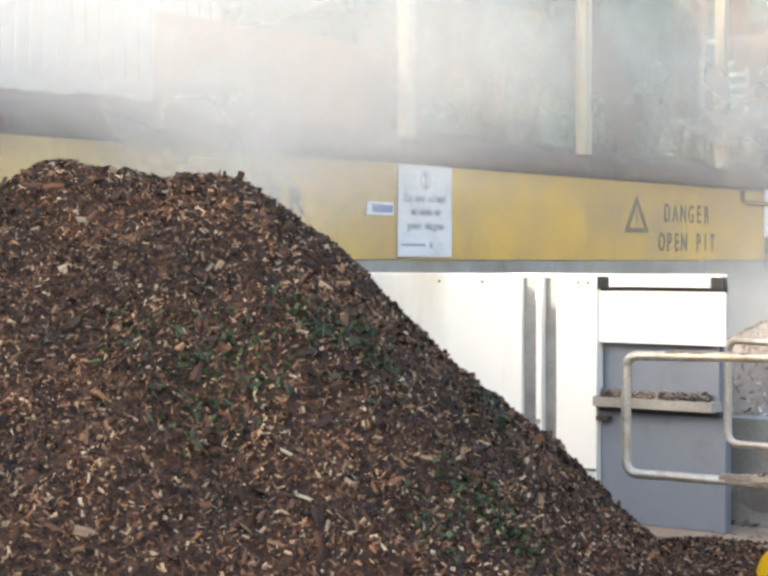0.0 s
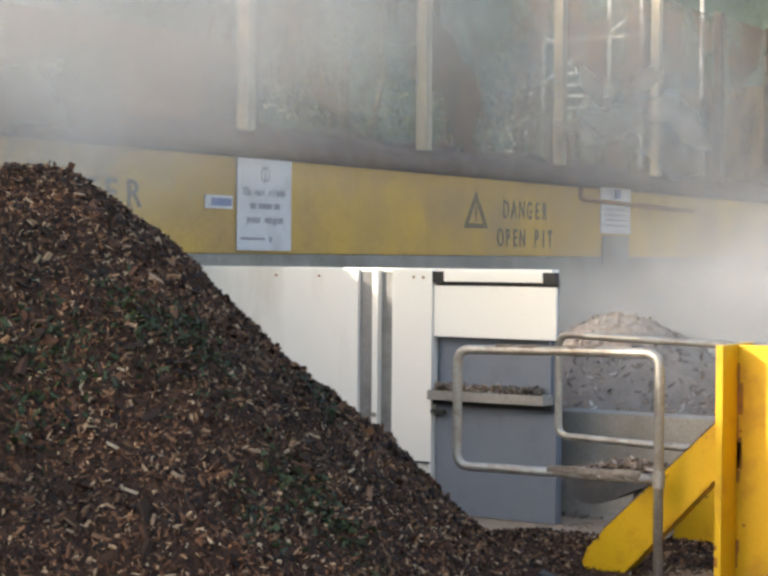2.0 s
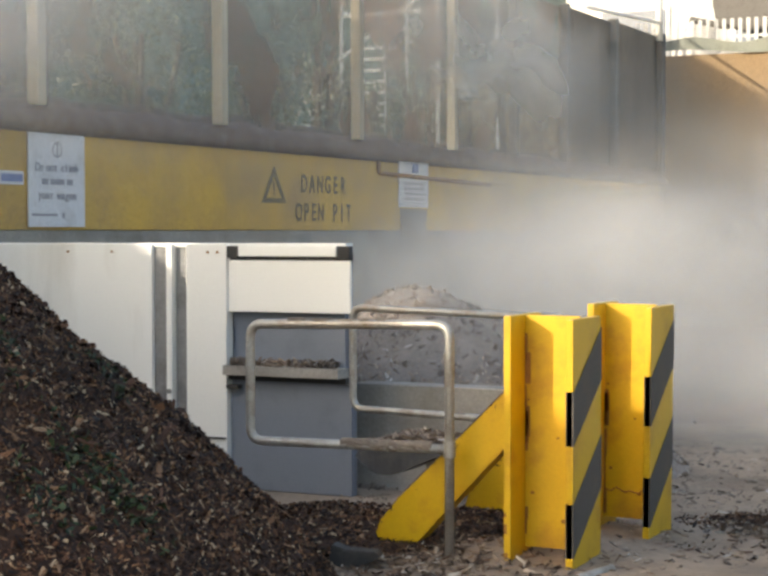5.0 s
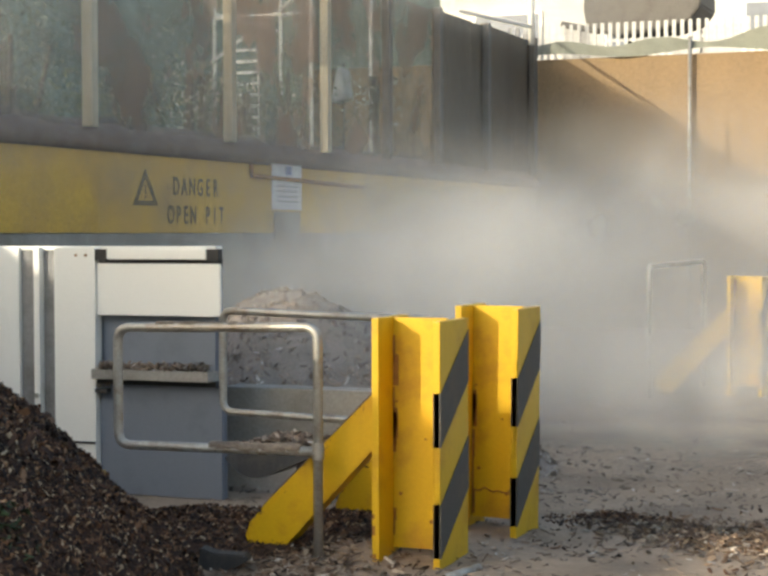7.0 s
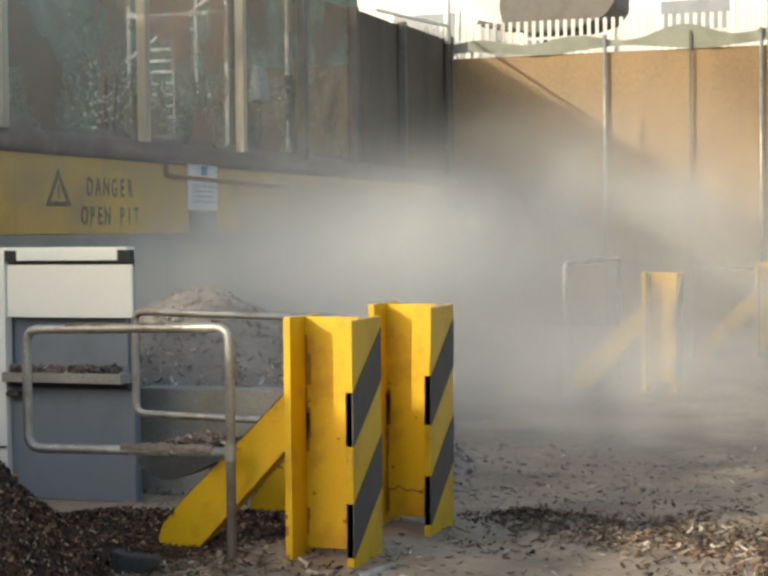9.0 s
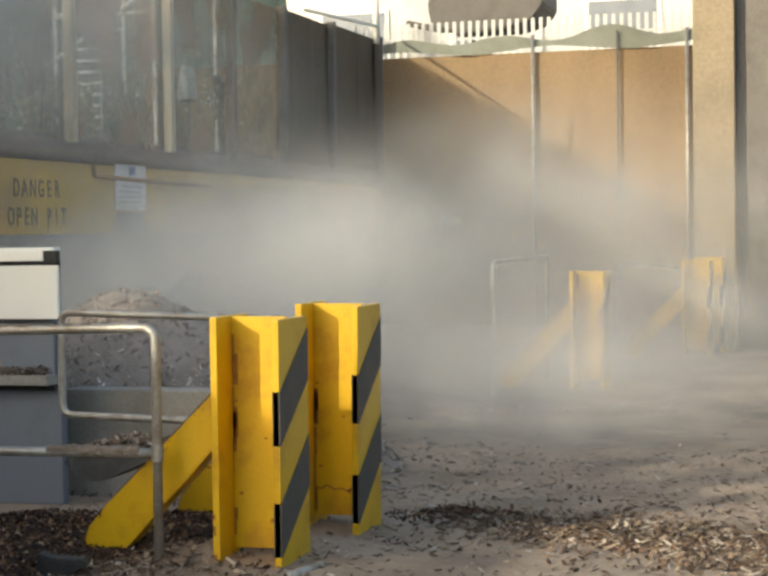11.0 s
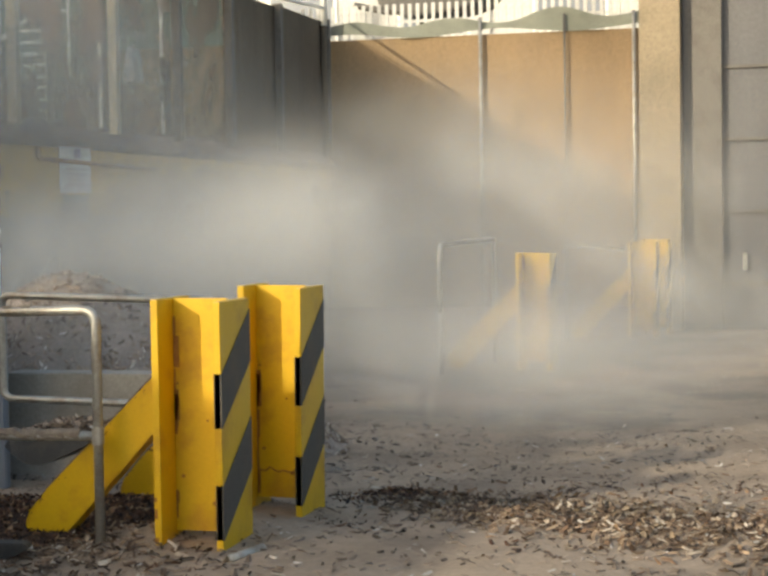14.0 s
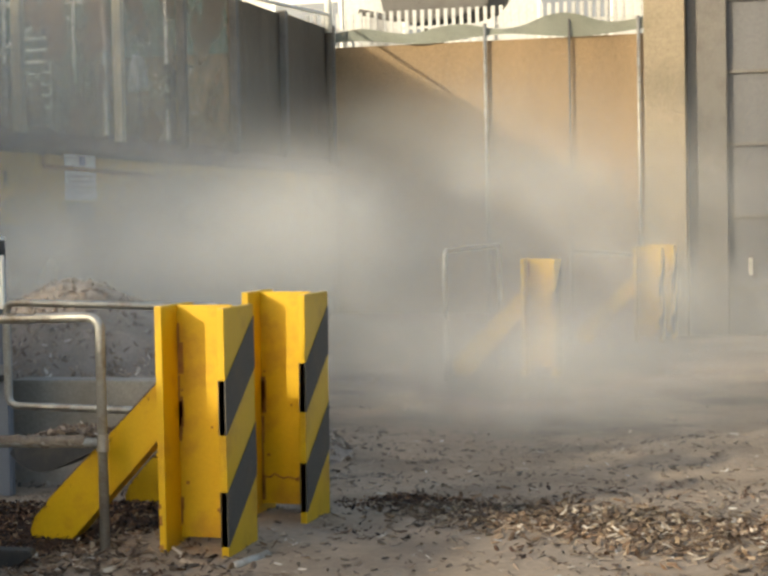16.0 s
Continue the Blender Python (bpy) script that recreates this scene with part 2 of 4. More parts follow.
def prism(outline, y0, y1, bevel=0.0):
    """An outline in x and z, drawn out along y."""
    bm = bmesh.new()
    a = [bm.verts.new((x, y0, z)) for x, z in outline]
    b = [bm.verts.new((x, y1, z)) for x, z in outline]
    bm.faces.new(a)
    bm.faces.new(b[::-1])
    for i in range(len(a)):
        j = (i + 1) % len(a)
        bm.faces.new((a[i], b[i], b[j], a[j]))
    bmesh.ops.recalc_face_normals(bm, faces=bm.faces)
    if bevel:
        bmesh.ops.bevel(bm, geom=list(bm.edges), offset=bevel, segments=2, affect='EDGES')
    return bm


def tube(points, radius, turn=0.0, sides=14, steps=6):
    """A bent pipe along points; corners are rounded with the radius turn."""
    pts = [Vector(p) for p in points]
    path = [pts[0]]
    for a, b, c in zip(pts, pts[1:], pts[2:]):
        p, q = b + (a - b).normalized() * turn, b + (c - b).normalized() * turn
        path += [p.lerp(b, s).lerp(b.lerp(q, s), s) for s in [i / steps for i in range(steps + 1)]] if turn else [b]
    path.append(pts[-1])
    bm, rings, prev = bmesh.new(), [], None
    for i, p in enumerate(path):
        d = (path[min(i + 1, len(path) - 1)] - path[max(i - 1, 0)]).normalized()
        side = prev - d * prev.dot(d) if prev else d.orthogonal()
        side.normalize()
        prev, up = side, d.cross(side)
        rings.append([bm.verts.new(p + radius * (math.cos(t) * side + math.sin(t) * up)) for t in [2 * math.pi * k / sides for k in range(sides)]])
    for r, s in zip(rings, rings[1:]):
        for k in range(sides):
            bm.faces.new((r[k], r[(k + 1) % sides], s[(k + 1) % sides], s[k]))
    bm.faces.new(rings[0][::-1])
    bm.faces.new(rings[-1])
    return bm


def chips(name, spots, mat, long, rng, flat=0.5, thick=0.25):
    """Loose splinters, each a tapered sliver of its own, at spots of (place, normal)."""
    verts, faces = [], []
    for place, normal in spots:
        l = rng.uniform(*long)
        w = l * rng.uniform(0.20, 0.50)
        h = w * thick
        n = (normal + Vector((rng.gauss(0, flat), rng.gauss(0, flat), rng.gauss(0, flat)))).normalized()
        u = n.orthogonal().normalized()
        u.rotate(Matrix.Rotation(rng.uniform(0, 6.283), 3, n))
        v, k = n.cross(u), len(verts)
        bend, taper = rng.uniform(-0.05, 0.05) * l, rng.uniform(0.15, 0.9)
        for s in (-1, 0, 1):
            c = place + u * (s * l / 2) + v * (bend * (1 - s * s))
            ww = w / 2 * (taper if s > 0 else 1.0)
            verts += [c + v * ww, c + n * h, c - v * ww]
        for r in (0, 3):
            for i in (0, 1):
                faces.append((k + r + i, k + r + i + 1, k + r + i + 4, k + r + i + 3))
            faces.append((k + r, k + r + 3, k + r + 5, k + r + 2))
    me = bpy.data.meshes.new(name)
    me.from_pydata(verts, [], faces)
    me.materials.append(mat)
    return new(name, me)


def lettering(text, size, mat, parent, m, name="lettering", squeeze=1.0):
    """Words as flat letters with a little depth."""
    cu = bpy.data.curves.new(name, 'FONT')
    cu.body, cu.size, cu.extrude, cu.align_x, cu.align_y = text, size, 0.002, 'CENTER', 'CENTER'
    cu.offset = 0.022 * size
    ob = new("draft", cu)
    bpy.context.view_layer.update()
    me = bpy.data.meshes.new_from_object(ob.evaluated_get(bpy.context.evaluated_depsgraph_get()))
    bpy.data.objects.remove(ob)
    me.materials.clear()
    me.materials.append(mat)
    made = new(name, me)
    made.parent = parent
    made.matrix_basis = m @ Matrix.Diagonal((squeeze, 1, 1, 1))
    return made


# ground ----------------------------------------------------------------------
def ground_height(x, y):
    p = Vector((x, y, 0))
    h = 0.035 * noise.noise(p * 0.9) + 0.016 * noise.noise(p * 3.1)
    bank = math.exp(-((x + 2.9) / 1.0) ** 2 - ((y - 7.9) / 1.0) ** 2) * 0.07
    bank += 0.03 * math.exp(-((x + 2.62) / 0.28) ** 2 - ((y - 7.0) / 0.4) ** 2)
    return h + bank


def build_ground():
    bm = bmesh.new()
    xs = [-400, -120, -40, -15] + [-9 + 0.12 * i for i in range(101)] + [6, 15, 40, 120, 400]
    ys = [-400, -120, -40, -12, -4] + [2 + 0.12 * i for i in range(168)] + [24, 30, 60, 150, 600]
    rows = [[bm.verts.new((x, y, ground_height(x, y) if -9 <= x <= 3.1 and 2 <= y <= 22.1 else 0.0)) for x in xs] for y in ys]
    for a, b in zip(rows, rows[1:]):
        for i in range(len(xs) - 1):
            bm.faces.new((a[i], a[i + 1], b[i + 1], b[i]))
    return structure("ground", bm, SOIL, "dusty trodden yard ground strewn with wood chips", "ground", True)


build_ground()

# mulch heaps -----------------------------------------------------------------
RIDGE = (Vector((-5.18, 5.09)), Vector((-7.4, 3.45)))


def pile_height(x, y):
    p = Vector((x, y))
    a, b = RIDGE
    s = max(0.0, min(1.0, (p - a).dot(b - a) / (b - a).length_squared))
    d = (p - a.lerp(b, s)).length
    q = Vector((x, y, 0.0))
    wob = 0.11 * noise.noise(q * 1.1 + Vector((3, 1, 0))) + 0.075 * noise.noise(q * 2.4) + 0.03 * noise.noise(q * 6) + 0.024 * noise.noise(q * 11) + 0.012 * noise.noise(q * 23)
    top = 2.0 - 1.5 * max(0.0, s - 0.22)
    dd = math.sqrt(d * d + 0.16) - 0.4
    core = top - 0.61 * dd - 0.173 * dd * dd
    right = 1.0 / (1.0 + math.exp(-(x + 5.05) / 0.12))
    dent = (0.05 + 0.045 * right) * math.exp(-((d - 1.4) / 0.55) ** 2)
    return core + wob - dent


def surface_spots(height, count, x0, x1, y0, y1, rng, lift=0.006, floor=-0.05):
    spots, e = [], 0.03
    while len(spots) < count:
        x, y = rng.uniform(x0, x1), rng.uniform(y0, y1)
        z = height(x, y)
        if z < floor:
            continue
        n = Vector((height(x - e, y) - height(x + e, y), height(x, y - e) - height(x, y + e), 2 * e)).normalized()
        spots.append((Vector((x, y, z + lift)), n))
    return spots


def heap(name, height, x0, x1, y0, y1, step, mat, label):
    bm = bmesh.new()
    nx, ny = int((x1 - x0) / step) + 1, int((y1 - y0) / step) + 1
    grid = [[bm.verts.new((x0 + i * step, y0 + j * step, max(-0.12, height(x0 + i * step, y0 + j * step)))) for i in range(nx)] for j in range(ny)]
    for a, b in zip(grid, grid[1:]):
        for i in range(nx - 1):
            if max(v.co.z for v in (a[i], a[i + 1], b[i + 1], b[i])) > -0.1:
                bm.faces.new((a[i], a[i + 1], b[i + 1], b[i]))
    bmesh.ops.delete(bm, geom=[v for v in bm.verts if not v.link_faces], context='VERTS')
    return tagged(link_mesh(name, bm, mat, None, True), label, "mulch heap", kind="stuff")


def build_pile():
    rng = random.Random(11)
    pile = heap("mulch_pile", pile_height, -9.6, -2.6, 1.6, 8.2, 0.055, MULCH, "tall steaming pile of dark brown shredded bark mulch")
    def near(x, y):
        a, b = RIDGE
        side = (x - a.x) * (b.y - a.y) - (y - a.y) * (b.x - a.x)
        return pile_height(x, y) if side < 1.6 and x > -8.2 else -1.0
    fine = chips("chip_layer", surface_spots(near, 140000, -8.2, -2.8, 2.2, 7.8, rng), CHIPS, (0.014, 0.042), rng, 0.55)
    fine.parent = pile
    tagged(fine, "layer of shredded wood chips", kind="stuff")
    big = chips("splinter_layer", surface_spots(near, 1300, -8.2, -2.8, 2.2, 7.8, rng, 0.012), CHIPS, (0.045, 0.10), rng, 0.5)
    big.parent = pile
    tagged(big, "long pale wood splinters", kind="stuff")
    spots = []
    for cx, cy, r, k in ((-4.05, 4.75, 0.13, 320), (-3.9, 4.94, 0.12, 260), (-4.15, 4.39, 0.12, 260), (-4.16, 4.17, 0.15, 260), (-4.54, 4.2, 0.10, 120), (-3.41, 4.91, 0.08, 160), (-3.25, 4.98, 0.09, 200), (-3.35, 4.61, 0.08, 140), (-3.75, 5.58, 0.10, 120)):
        for _ in range(int(0.6 * k)):
            x, y = rng.gauss(cx, r), rng.gauss(cy, r * 0.7)
            spots.append((Vector((x, y, pile_height(x, y) + 0.015)), Vector((rng.gauss(0, 0.6), rng.gauss(0, 0.6), 1)).normalized()))
    sprig = chips("sprigs", spots, GREEN, (0.018, 0.055), rng, 0.8)
    sprig.parent = pile
    tagged(sprig, "green conifer sprigs mixed into the mulch", kind="stuff")


build_pile()


def far_heap_height(x, y):
    q = Vector((x, y, 4.0))
    d = math.hypot((x + 4.5) / 1.35, (y - 10.35) / 0.95)
    return 1.23 - 1.05 * (math.sqrt(d * d + 0.12) - 0.34) + 0.07 * noise.noise(q * 1.6) + 0.03 * noise.noise(q * 5)


def build_far_heap():
    rng = random.Random(5)
    h = heap("grey_mulch_heap", far_heap_height, -6.4, -2.2, 8.9, 12.6, 0.08, GREY_MULCH, "low heap of greyish weathered mulch behind the rails")
    c = chips("chip_layer", surface_spots(far_heap_height, 5200, -6, -2.4, 8.9, 11.6, rng), GREY_CHIPS, (0.02, 0.07), rng, 0.5)
    c.parent = h
    tagged(c, "layer of weathered wood chips", kind="stuff")


build_far_heap()


def spill_height(x, y):
    q = Vector((x, y, 9.0))
    a = 0.085 * math.exp(-((x + 3.75) / 0.75) ** 2 - ((y - 7.55) / 0.75) ** 2)
    a += 0.075 * math.exp(-((x + 2.85) / 0.55) ** 2 - ((y - 7.8) / 0.7) ** 2)
    a += 0.05 * math.exp(-((x + 3.5) / 0.5) ** 2 - ((y - 6.9) / 0.35) ** 2)
    a += 0.06 * math.exp(-((x + 1.75 - 0.5 * (y - 8.7)) / 0.42) ** 2 - ((y - 8.75) / 0.28) ** 2)
    return a + 0.035 * noise.noise(q * 2.3) + 0.012 * noise.noise(q * 7) - 0.035 + 0.6 * ground_height(x, y)


def build_spill():
    rng = random.Random(21)
    h = heap("mulch_spill", spill_height, -5.6, -0.2, 5.9, 9.8, 0.05, MULCH, "thin spill of dark mulch trodden into the ground")
    spot = lambda x, y: spill_height(x, y) if spill_height(x, y) > ground_height(x, y) - 0.012 else -1
    c = chips("chip_layer", surface_spots(spot, 9000, -5.2, -0.4, 6.2, 9.5, rng), CHIPS, (0.014, 0.05), rng, 0.5)
    c.parent = h
    tagged(c, "dark shredded chips", kind="stuff")


build_spill()


def build_litter():
    rng = random.Random(8)
    spots = []
    for _ in range(7600):
        x, y = rng.uniform(-4.2, 2.2), rng.uniform(6.2, 12) if rng.random() < 0.8 else rng.uniform(12, 20)
        spots.append((Vector((x, y, ground_height(x, y) + 0.006)), Vector((0, 0, 1))))
    tagged(chips("chip_litter", spots, GREY_CHIPS, (0.015, 0.055), rng, 0.25), "scattered weathered wood chips on the ground", "wood chips", kind="stuff")
    dark = []
    for _ in range(3000):
        x, y = rng.uniform(-3.6, 1.6), 6.3 + 3.6 * rng.random()
        if noise.noise(Vector((x, y, 2.0)) * 1.3) > -0.12:
            dark.append((Vector((x, y, ground_height(x, y) + 0.007)), Vector((0, 0, 1))))
    tagged(chips("bark_litter", dark, CHIPS, (0.014, 0.05), rng, 0.3), "brown bark chips trodden into the ground", "wood chips", kind="stuff")
    band = []
    for _ in range(3600):
        s = rng.random()
        x, y = -1.6 + 2.8 * s + rng.gauss(0, 0.15), 8.55 - 0.9 * s + rng.gauss(0, 0.22 + 0.15 * s)
        band.append((Vector((x, y, ground_height(x, y) + 0.012)), Vector((0, 0, 1))))
    for _ in range(900):
        x, y = rng.gauss(-3.0, 0.45), rng.gauss(6.85, 0.3)
        band.append((Vector((x, y, ground_height(x, y) + 0.01)), Vector((0, 0, 1))))
    tagged(chips("chip_drift", band, PALE_CHIPS, (0.02, 0.07), rng, 0.35), "drift of pale wood chips along the yard", "wood chips", kind="stuff")


build_litter()

# steel posts with braces ------------------------------------------------------
def stripes(parent, x, y0, y1, z0, z1, first, pitch, rise, width):
    """Black bars that climb across the outer flange."""
    for k in range(2):
        a = first + pitch * k
        pts = [(y0, a), (y1, a + rise), (y1, a + rise + width), (y0, a + width)]
        bm = bmesh.new()
        clip = [(y, min(z, z1 - 0.004)) for y, z in pts]
        if min(z for _, z in clip) > z1 - 0.03:
            continue
        lo = [bm.verts.new((x + 0.001, y, max(z, z0))) for y, z in clip]
        hi = [bm.verts.new((x + 0.004, y, max(z, z0))) for y, z in clip]
        bm.faces.new(hi)
        bm.faces.new(lo[::-1])
        for i in range(4):
            j = (i + 1) % 4
            bm.faces.new((lo[i], lo[j], hi[j], hi[i]))
        bmesh.ops.recalc_face_normals(bm, faces=bm.faces)
        part("black_stripe", bm, STRIPE, parent, "painted black hazard stripe")
        top, bottom = min(a + width, z1), max(a, z0)
        if top - bottom > 0.03:
            part("edge_stripe", box((x - 0.036, y0 - 0.004, bottom), (x + 0.003, y0 - 0.001, top)), STRIPE, parent, "black paint on the flange edge")


def steel_post(x, y, height, label, brace=True, rz=0.0, lean=0.0):
    """A rolled steel section on end: two flanges, a web, a leaning brace at the back."""
    p = empty("steel_post", x, y, 0, rz, label, "bollard", "yellow steel posts")
    p.matrix_world = pose(x, y, 0, 0, lean, rz)
    hw, d, t = 0.174, 0.41, 0.036
    left = part("left_flange", box((-hw, 0, -0.06), (-hw + t, d, height), 0.004), YELLOW, p)
    right = part("right_flange", box((hw - t, 0, -0.06), (hw, d, height - 0.012), 0.004), YELLOW, p)
    part("web", box((-hw + t, d / 2 - 0.012, 0.085), (hw - t, d / 2 + 0.012, height - 0.004), 0.002), YELLOW, p)
    stripes(p, hw, 0.004, d - 0.004, 0.0, height, 0.08, 0.527, 0.285, 0.257)
    for k, (dx, dz, r) in enumerate(((-0.10, 0.35, 0.011), (0.06, 0.22, 0.013), (0.03, 0.62, 0.007), (-0.12, 0.8, 0.008), (0.09, 0.95, 0.007))):
        bm = bmesh.new()
        bmesh.ops.create_icosphere(bm, subdivisions=2, radius=r)
        for v in bm.verts:
            v.co = Vector((dx + v.co.x, d / 2 - 0.013 + v.co.y * 0.15, dz + v.co.z * 0.8))
        part("rust_spot", bm, RUST, p, "rust spot in the paint")
    rr = random.Random(int(x * 100 + y * 10))
    for k in range(9):
        z = rr.uniform(0.1, height - 0.15)
        part("rust_streak", box((-hw + t, d / 2 - 0.0165, z), (-hw + t + rr.uniform(0.008, 0.03), d / 2 - 0.0122, z + rr.uniform(0.04, 0.16)), 0.0015), RUST, p, "rust streak along the web joint")
    for k in range(3):
        z = rr.uniform(0.05, 0.35)
        part("chip_mark", box((-hw + 0.002, -0.0015, z), (-hw + rr.uniform(0.012, 0.028), 0.001, z + rr.uniform(0.015, 0.06))), RUST, p, "chipped paint on the flange edge")
    if lean:
        wave = [(-hw + t + 0.02 + 0.025 * i, d / 2 - 0.014, 0.24 + rr.uniform(-0.018, 0.018)) for i in range(11)]
        part("weld_line", tube(wave, 0.005, sides=6), RUST, p, "rusty weld line across the web")
    if brace:
        b = prism([(-hw, 0.62), (-hw, 0.89), (-0.80, 0.28), (-0.90, 0.165), (-0.925, 0.10), (-0.895, 0.02), (-0.775, -0.02)], d / 2 - 0.06, d / 2 + 0.06, 0.004)
        part("brace", b, YELLOW, p, "leaning yellow steel brace with a rusty top edge")
        part("brace_crust", prism([(-hw - 0.01, 0.884), (-hw - 0.01, 0.892), (-0.80, 0.289), (-0.895, 0.176), (-0.895, 0.172), (-0.80, 0.281)], d / 2 - 0.055, d / 2 + 0.05), CRUST, p, "crust of mulch dust along the brace")
        dust = []
        for _ in range(260):
            q = rr.random() ** 1.3
            dust.append((Vector((-0.895 + (0.895 - hw) * q, d / 2 + rr.uniform(-0.065, 0.05), 0.176 + 0.71 * q - rr.random() ** 2 * 0.035)), Vector((-0.68, -0.2, 0.7))))
        c = chips("mulch_dust", dust, CHIPS, (0.012, 0.04), rr, 0.6)
        c.parent = p
        tagged(c, "dark mulch dust on the brace edge", kind="stuff")
    return p


steel_post(-2.298, 6.98, 1.215, "yellow steel post with black hazard stripes and a leaning brace")
steel_post(-2.224, 7.95, 1.234, "yellow steel post with black hazard stripes behind the first post", lean=0.5)
steel_post(-2.25, 16.2, 1.19, "yellow steel post with brace standing in drifting steam")
steel_post(-1.635, 20.6, 1.21, "yellow steel post with brace by the rendered pier")
steel_post(-1.54, 21.25, 1.23, "short-spaced yellow steel post beside the pier", brace=False)

# pipe rails ------------------------------------------------------------------
def rail(points, foot, label, r=0.024):
    g = empty("pipe_rail", *points[0][:2], 0, 0, label, "rail", "pipe guard rails")
    o = Vector((*points[0][:2], 0))
    part("loop", tube([Vector(p) - o for p in points], r, 0.075), GALV, g, "bent galvanised pipe", True)
    for f in foot:
        part("post", tube([Vector(q) - o for q in f], r + 0.001), GALV, g, "galvanised upright", True)
    return g, o


front, o = rail([(-2.762, 7.0, 0.56), (-3.878, 7.0, 0.545), (-3.878, 7.0, 1.145), (-2.762, 7.0, 1.165), (-2.762, 7.0, -0.05)], [], "galvanised pipe guard rail caked with mulch")
rng = random.Random(3)
for a, b, r in (((-2.85, 7.0, 0.566), (-3.35, 7.0, 0.558), 0.027), ((-3.1, 7.0, 1.166), (-3.65, 7.0, 1.158), 0.018)):
    bm = tube([Vector(a).lerp(Vector(b), i / 14) - o + Vector((0, 0, rng.uniform(-0.004, 0.006))) for i in range(15)], r)
    for v in bm.verts:
        v.co += Vector((0, rng.uniform(-0.004, 0.004), rng.uniform(-0.004, 0.004)))
    part("mulch_crust", bm, CRUST, front, "mulch caked on the pipe")
part("joint_clamp", tube([Vector((-2.762, 7.0, 0.52)) - o, Vector((-2.762, 7.0, 0.60)) - o], 0.03), GALV, front, "rough weld collar")
rail([(-2.62, 8.14, 0.57), (-4.0, 8.40, 0.57), (-4.0, 8.40, 1.168), (-2.6, 8.13, 1.148)], [((-2.62, 8.14, 1.15), (-2.62, 8.14, -0.05))], "second galvanised pipe guard rail behind the first", 0.022)
rail([(-3.09, 15.7, 0.55), (-3.09, 15.7, 1.29), (-2.86, 17.3, 1.32), (-2.86, 17.3, -0.05)], [((-3.09, 15.7, 0.62), (-3.09, 15.7, -0.05))], "distant pipe guard rail half lost in steam", 0.024)
rail([(-2.54, 20.3, 0.5), (-2.54, 20.3, 1.18), (-1.86, 20.72, 1.12)], [((-2.54, 20.3, 0.6), (-2.54, 20.3, -0.05))], "distant pipe guard rail beside the pier posts", 0.024)

# dark lip under the rail -------------------------------------------------------
def rubber_lip():
    bm = bmesh.new()
    rows = []
    for i in range(13):
        s = i / 12
        x = -3.63 + 0.50 * s
        drop = 0.14 * math.sin(math.pi * min(0.5, s * 1.3 + 0.06)) ** 0.8 if s < 0.45 else 0.14 * (1 - (s - 0.45) / 0.7)
        rows.append([bm.verts.new((x, 7.75, 0.43 + 0.02 * s)), bm.verts.new((x, 7.70, 0.43 + 0.02 * s - max(0.02, drop))), bm.verts.new((x, 7.98, 0.43 + 0.02 * s - max(0.02, drop))), bm.verts.new((x, 8.02, 0.45 + 0.02 * s))])
    for a, b in zip(rows, rows[1:]):
        for k in range(4):
            bm.faces.new((a[k], b[k], b[(k + 1) % 4], a[(k + 1) % 4]))
    bm.faces.new(rows[0])
    bm.faces.new(rows[-1][::-1])
    bmesh.ops.recalc_face_normals(bm, faces=bm.faces)
    g = empty("loading_lip", 0, 0, 0, 0, "dark rubber loading lip with mulch on top behind the rail", "rubber lip")
    part("lip", bm, BLACK, g, smooth=False)
    r = random.Random(2)
    part("bracket", box((-3.26, 7.82, -0.03), (-3.20, 7.9, 0.40), 0.004), DARK_POST, g, "steel bracket under the lip")
    c = chips("mulch_layer", [(Vector((px, r.uniform(7.74, 8.0), 0.435 + 0.09 * r.random() * min(1.0, (px + 3.66) * 4))), Vector((0, 0, 1))) for px in [r.uniform(-3.6, -3.12) for _ in range(900)]], GREY_CHIPS, (0.02, 0.06), r)
    c.parent = g
    tagged(c, "mulch lying on the lip", kind="stuff")


rubber_lip()

